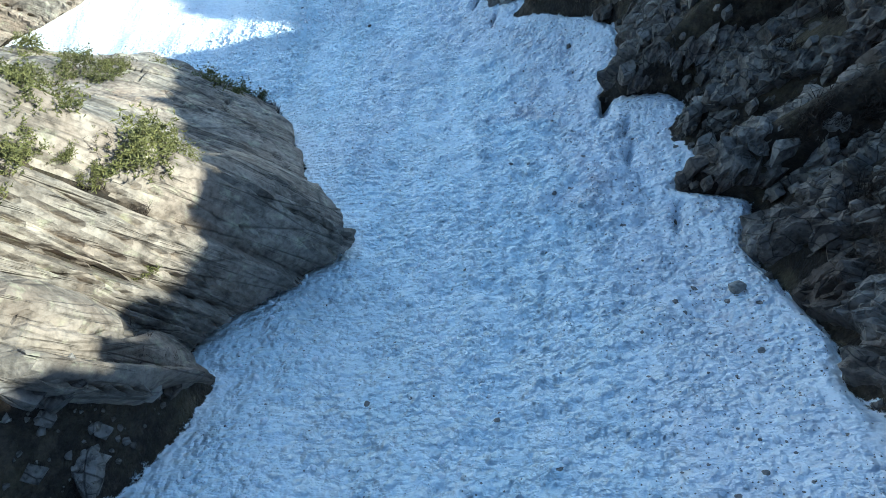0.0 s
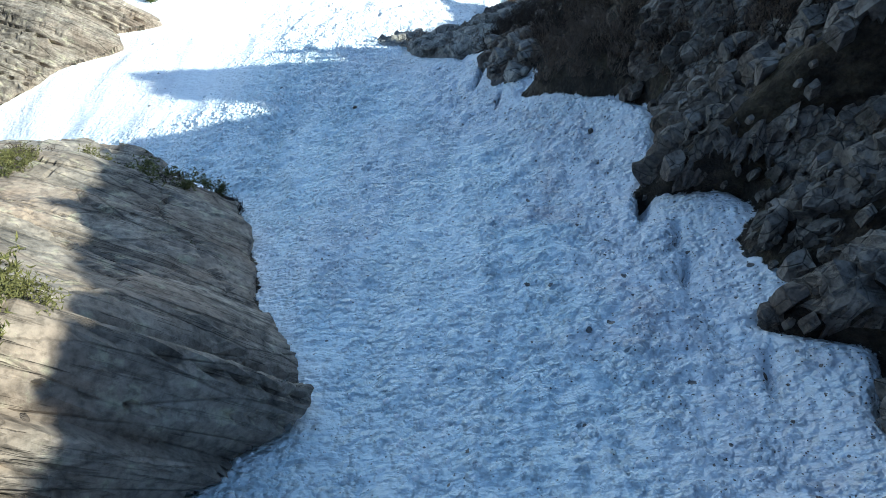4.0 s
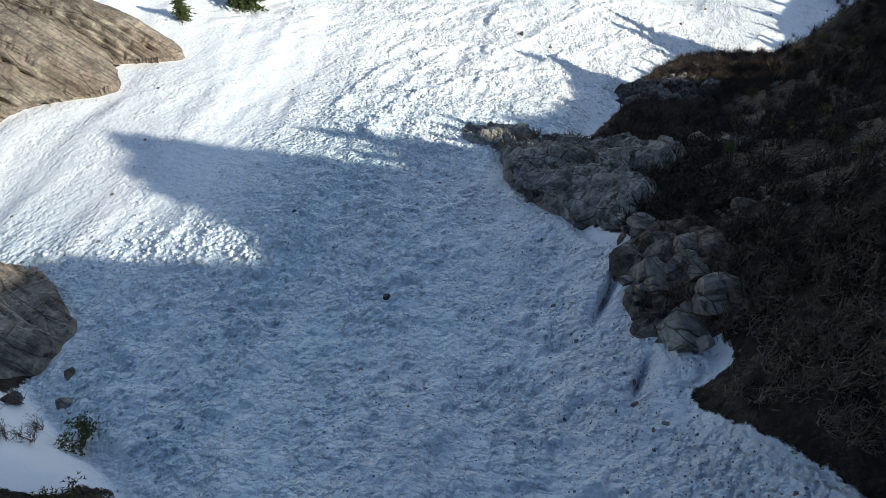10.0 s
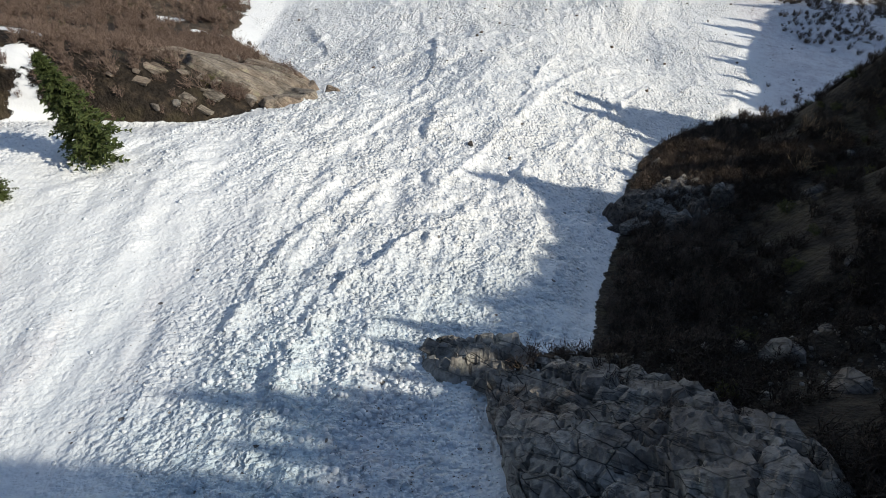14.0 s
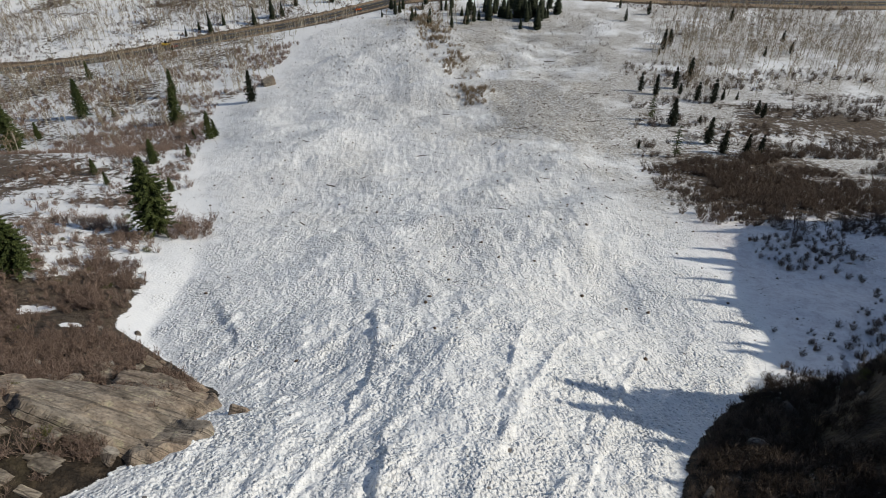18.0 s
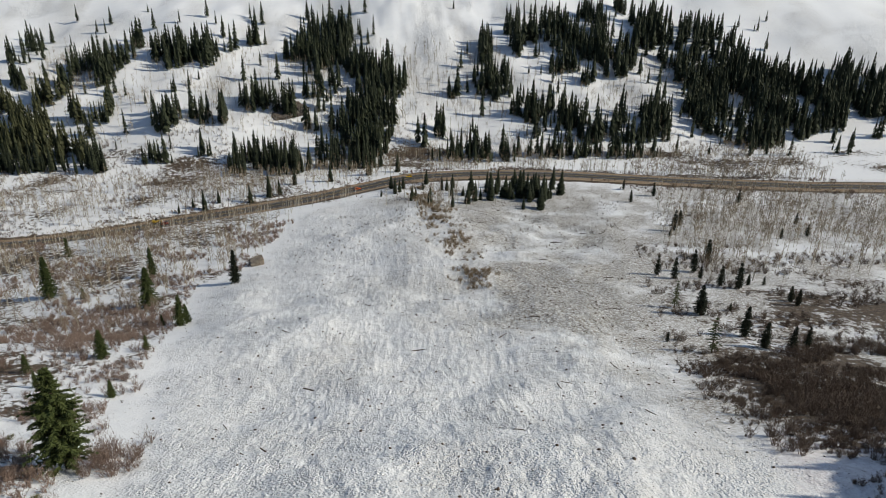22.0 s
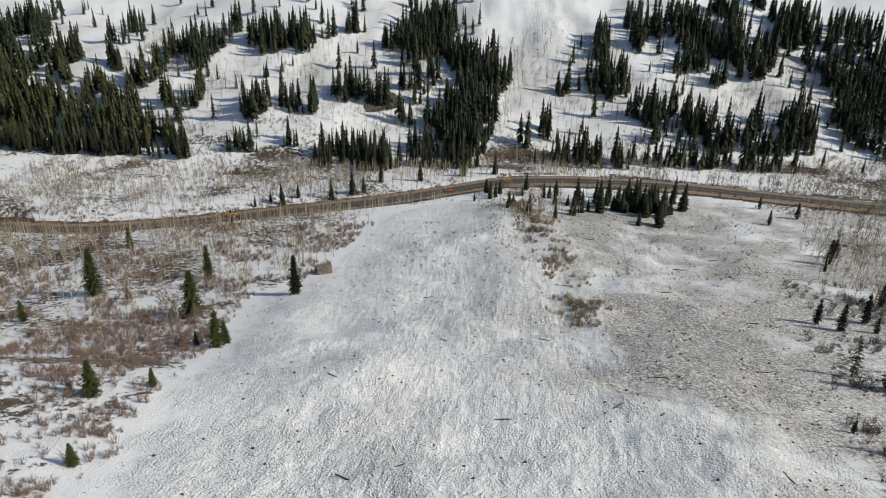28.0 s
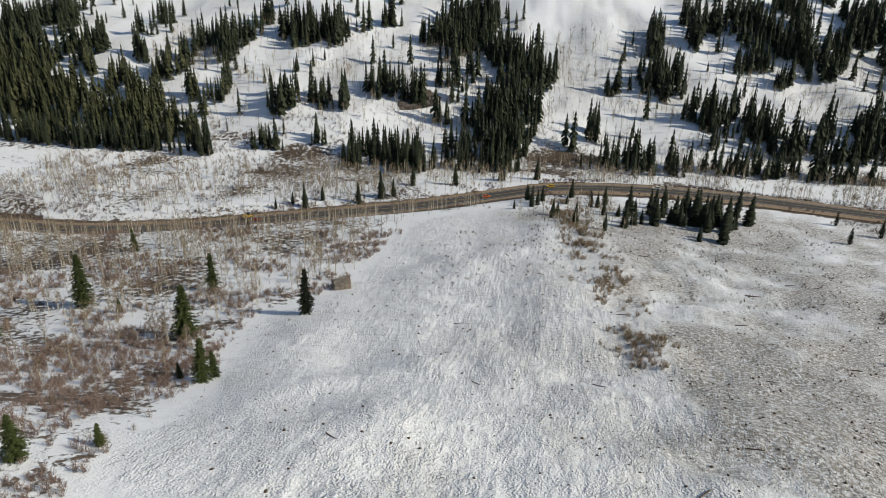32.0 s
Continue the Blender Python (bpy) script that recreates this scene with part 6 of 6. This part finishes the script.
PAINTS = {"orange": plain("orange_paint", (0.62, 0.13, 0.03), 0.35, vary=0.05), "yellow": plain("yellow_paint", (0.65, 0.42, 0.03), 0.4, vary=0.05),
          "black": plain("black_paint", (0.02, 0.02, 0.022), 0.3, vary=0.05), "red": plain("dark_red_paint", (0.25, 0.035, 0.025), 0.4, vary=0.05), "white": plain("white_paint", (0.7, 0.7, 0.7), 0.35, vary=0.05)}
GLASS = plain("dark_window", (0.02, 0.025, 0.03), 0.1, vary=0.05)
RUBBER = plain("tyre_rubber", (0.02, 0.02, 0.02), 0.9)
RIM = plain("wheel_rim", (0.4, 0.4, 0.4), 0.4, 0.8)


def slab(bm, profile, half, taper=1.0):
    """A body pulled out of a side profile of x, z."""
    a = [bm.verts.new((x, -half * (taper if z > 1.0 else 1), z)) for x, z in profile]
    b = [bm.verts.new((x, half * (taper if z > 1.0 else 1), z)) for x, z in profile]
    n = len(profile)
    bm.faces.new(a[::-1])
    bm.faces.new(b)
    for i in range(n):
        bm.faces.new((a[i], a[(i + 1) % n], b[(i + 1) % n], b[i]))
    bmesh.ops.recalc_face_normals(bm, faces=bm.faces[:])


def disc(bm, x, y, z, r, w):
    bmesh.ops.create_cone(bm, cap_ends=True, segments=16, radius1=r, radius2=r, depth=w, matrix=pose(x, y, z, 90, 0, 0))


def road_pose(x, off, flip=False):
    y, z = float(road_y(x)), float(road_z(x))
    t = math.degrees(math.atan2(float(road_y(x + 1) - road_y(x - 1)), 2))
    s, c = math.sin(radians(t)), math.cos(radians(t))
    return pose(x - s * off, y + c * off, z + 0.07, 0, 0, t + (180 if flip else 0))


def vehicle(name, label, paint, kind, m):
    e = new(name)
    e.matrix_basis = m
    tagged(e, label, kind)
    tall = 0.35 if kind == "truck" else 0.0
    bm = bmesh.new()
    slab(bm, [(-2.3, 0.35), (2.25, 0.35), (2.35, 0.62), (2.2, 0.88 + tall), (1.0, 1.0 + tall), (-2.25, 1.02 + tall), (-2.38, 0.7)], 0.92)
    bmesh.ops.bevel(bm, geom=[ed for ed in bm.edges], offset=0.05, segments=1, affect="EDGES")
    part("body", bm, PAINTS[paint], e)
    bm = bmesh.new()
    slab(bm, [(-2.0, 1.0 + tall), (1.05, 1.0 + tall), (0.35, 1.52 + tall), (-1.5, 1.55 + tall)], 0.82, 0.9)
    part("window_band", bm, GLASS, e, "dark glass")
    bm = bmesh.new()
    slab(bm, [(-1.55, 1.54 + tall), (0.4, 1.51 + tall), (0.3, 1.60 + tall), (-1.45, 1.63 + tall)], 0.80, 0.9)
    part("roof", bm, PAINTS[paint], e)
    for x in (-1.4, 1.4):
        for y in (-0.85, 0.85):
            bm = bmesh.new()
            disc(bm, x, y, 0.34, 0.34, 0.24)
            w = part("wheel", bm, RUBBER, e)
            bm = bmesh.new()
            disc(bm, x, y * 1.04, 0.34, 0.2, 0.2)
            part("rim", bm, RIM, w)
    for y in (-0.65, 0.65):
        bm = bmesh.new()
        bmesh.ops.create_cube(bm, size=1.0, matrix=pose(2.3, y, 0.72) @ Matrix.Diagonal((0.08, 0.35, 0.15, 1)))
        part("headlight", bm, RIM, e)
    return e


vehicle("car", "orange-red car driving on the grey road", "orange", "car", road_pose(-38, -1.9))
vehicle("car", "yellow car on the road behind bare trees", "yellow", "car", road_pose(0, 1.9, True))
vehicle("car", "dark red car parked on the dirt shoulder", "red", "car", road_pose(-158, -1.5))
vehicle("truck", "small white pickup truck far along the road", "white", "truck", road_pose(62, 2.0, True))


def loader(m):
    e = new("wheel_loader")
    e.matrix_basis = m
    tagged(e, "yellow wheel loader clearing the road's shoulder", "loader")
    bm = bmesh.new()
    slab(bm, [(-3.2, 0.8), (0.4, 0.8), (0.4, 1.9), (-3.2, 2.0)], 1.1)
    part("engine_hood", bm, PAINTS["yellow"], e)
    bm = bmesh.new()
    slab(bm, [(-1.2, 1.95), (0.4, 1.95), (0.2, 3.2), (-1.1, 3.2)], 0.8, 0.95)
    part("cab", bm, GLASS, e, "dark glazed cab")
    bm = bmesh.new()
    slab(bm, [(0.4, 1.2), (3.0, 0.5), (3.0, 0.8), (0.4, 1.7)], 0.5)
    part("boom", bm, PAINTS["yellow"], e)
    bm = bmesh.new()
    slab(bm, [(2.9, 0.1), (4.1, 0.1), (3.2, 0.5), (2.9, 1.3)], 1.4)
    part("bucket", bm, RIM, e, "worn steel bucket")
    for x in (-2.3, 1.2):
        for y in (-1.1, 1.1):
            bm = bmesh.new()
            disc(bm, x, y, 0.75, 0.75, 0.55)
            w = part("wheel", bm, RUBBER, e)
            bm = bmesh.new()
            disc(bm, x, y * 1.05, 0.75, 0.35, 0.5)
            part("rim", bm, PAINTS["yellow"], w)
    return e


loader(road_pose(-162, 3.6))

# ---- what the slide carried: logs, sticks, clods ----
def log_mesh(seed):
    r = random.Random(seed)
    s = Soup()
    bend = r.uniform(-0.05, 0.05)
    s.tube([(0, 0, -0.5), (bend, 0, -0.1), (bend, 0.03, 0.3), (0, 0.02, 0.5)], [0.035, 0.032, 0.024, 0.008], 7)
    for _ in range(7):
        z = r.uniform(-0.35, 0.45)
        q = r.uniform(0, 6.28)
        s.blade((0, 0, z), (math.cos(q) * 0.14, math.sin(q) * 0.14, z + 0.1), 0.02, r)
    return s.mesh("log", LOG)


LOGS = [log_mesh(k) for k in range(5)]
LOGS_NEAR = ((-30.5, 287.0, 6.0, 62), (-22.0, 292, 4.5, 120), (-24, 300, 3, 20), (30.5, 281, 5.0, 15), (33, 285, 4, 70), (-3, 318, 5.5, 95), (-43, 330, 4.5, 60), (24, 330, 5, 130), (50, 300, 5, 20), (62, 318, 4, 100), (38, 350, 5, 85), (70, 365, 6, 95), (55, 395, 5, 80), (10, 380, 5, 75))
LOGS_FAR = ((-20, 372, 4, 60), (82, 410, 7, 88), (60, 440, 6, 100), (20, 432, 7, 95), (35, 470, 5, 92), (75, 480, 8, 85), (95, 500, 6, 95), (40, 520, 6, 80), (-5, 470, 4, 60), (-30, 420, 4, 110), (45, 260, 4, 40), (15, 250, 3, 70), (-33, 245, 4.5, 50), (-45, 262, 3.5, 30))
for n, (x, y, l, turn) in enumerate(LOGS_NEAR + LOGS_FAR):
    ob = new("log", LOGS[n % 5])
    ob.matrix_world = pose(x, y, top(x, y) + 0.12, 0, 0, turn) @ pose(0, 0, 0, 90, 0, 0) @ Matrix.Diagonal((l * 0.8, l * 0.8, l * 0.75, 1))
    tagged(ob, "dark broken log lying on the debris snow", "log", "logs on the debris")


def lump_soup(seed, rough=0.22):
    """A broken clod half a metre across, its sides split flat."""
    r = random.Random(seed)
    bm = bmesh.new()
    bmesh.ops.create_icosphere(bm, subdivisions=1, radius=0.5)
    cuts = [(Vector((r.uniform(-1, 1), r.uniform(-1, 1), r.uniform(-0.5, 1))).normalized(), r.uniform(0.22, 0.36)) for _ in range(5)]
    s = Soup()
    s.v = [v.co * (1 + r.uniform(-rough, rough)) for v in bm.verts]
    wide = r.uniform(0.7, 1.3)
    for v in s.v:
        for n, d in cuts:
            over = v.dot(n) - d
            if over > 0:
                v -= n * over
        v.x *= wide
        v.z *= 0.75
    s.f = [tuple(v.index for v in f.verts) for f in bm.faces]
    bm.free()
    return s


def strew_bits(name, shapes, count, inside, box, seed, lo, hi, mat, label, category, power=2.5, sink=0.1):
    at = spread(count, inside, box, seed)
    r = random.Random(seed)
    z = heights(at)
    rows = []
    for (x, y), h in zip(at, z):
        size = lo + (hi - lo) * r.random() ** power
        rows.append((x, y, float(h) + size * sink, size, r.uniform(0, 6.28), r.randrange(len(shapes))))
    return gather(name, shapes, rows, mat, label, category)


lumps = [lump_soup(k) for k in range(6)]
m, nt, p = tree_of("snow_clods")
nt.links.new(ramp(nt, noise_node(nt, 0.5), [(0.3, (0.68, 0.73, 0.78)), (0.7, (0.86, 0.88, 0.90))]), p.inputs["Base Color"])
p.inputs["Roughness"].default_value = 0.75
bump(nt, p, noise_node(nt, 0.2, 6.0, 0.7), 0.8, 0.1)
CLOD = m


def in_slide(x, y):
    return smooth(0, 2, x - left_edge(y)) * smooth(0, 2, right_edge(y) - x)


def coarse(x, y):
    return 0.12 + 0.88 * smooth(-0.1, 0.5, fbm((x - AXIS_X) * 5, y, 26, 3, 0.6, 43))


strew_bits("snow_clods", lumps, 7000, lambda x, y: in_slide(x, y) * coarse(x, y) * (1 - 0.9 * smooth(-18, -28, x) * smooth(66, 84, y) * (1 - smooth(110, 140, y))), (-45, 34, 2, 168), 51, 0.14, 0.6, CLOD, "round snow clods strewn over the slide", "snow clods", 4.5)
strew_bits("snow_clods", lumps, 1900, lambda x, y: np.exp(-(((x + 26) / 8) ** 2 + ((y - 75.5 - 0.1 * (x + 26)) / 2.6) ** 2)) + np.exp(-(((x + 13 + 0.4 * (y - 97)) / 9) ** 2 + ((y - 100) / 7) ** 2)), (-50, 10, 66, 122), 52, 0.18, 0.7, CLOD, "large snow clods heaped at the gully's mouth", "snow clods", 2.0)
strew_bits("snow_clods", lumps, 5000, lambda x, y: in_slide(x, y), (-80, 90, 150, 360), 53, 0.15, 0.6, CLOD, "snow clods on the debris fan", "snow clods", 4.0)
chips = [lump_soup(20 + k, 0.4) for k in range(3)]
sticks = []
for k in range(4):
    s = Soup()
    rs = random.Random(k)
    s.tube([(-0.7, 0, 0.03), (0, rs.uniform(-0.1, 0.1), 0.08), (0.7, 0, 0.05)], [0.05, 0.05, 0.02], 4)
    s.blade((0, 0, 0.05), (0.4, 0.35, 0.25), 0.06, rs)
    s.blade((0.2, 0, 0.05), (0.5, -0.35, 0.2), 0.06, rs)
    sticks.append(s)
strew_bits("wood_debris", chips + sticks, 9500, lambda x, y: smooth(-14, 2, x - left_edge(y)) * smooth(-30, 2, right_edge(y) - x) * (0.14 + 0.9 * cover_grit(x, y)), (-95, 160, 172, 604), 54, 0.16, 0.95, LOG, "dark wood chips and earth on the debris", "debris", 2.6, 0.1)
strew_bits("needle_litter", chips, 2600, lambda x, y: smooth(9, 1, right_edge(y) - x) * smooth(0, 0.5, right_edge(y) - x) * 0.8 + 0.04 * in_slide(x, y), (-20, 34, 0, 100), 55, 0.03, 0.13, LOG, "dark bark and grit peppering the old snow", "debris", 3.0, 0.2)
strew_bits("bank_rubble", chips, 2200, lambda x, y: smooth(0.5, 3, x - right_edge(y)) * clumpy(x, y, 231, 7, 0.0, 0.4), (0, 40, 60, 165), 56, 0.12, 0.6, ROCK_GREY, "pale stone rubble on the dark bank", "rubble", 2.5, 0.2)
strew_bits("ledge_rubble", chips, 1300, lambda x, y: smooth(0.2, 1.5, left_edge(y) - x) * clumpy(x, y, 233, 6, 0.1, 0.4), (-40, -8, -6, 26), 57, 0.12, 0.6, ROCK_DARK, "stone rubble in the shaded hollow", "rubble", 2.0, 0.15)
strew_bits("road_debris", chips + sticks, 1800, lambda x, y: smooth(6, 7, np.abs(y - road_y(x))) * smooth(12, 8, np.abs(y - road_y(x))), (-300, 300, 540, 660), 58, 0.3, 1.6, DIRT, "brown earth and broken wood along the road", "debris", 2.0, 0.1)
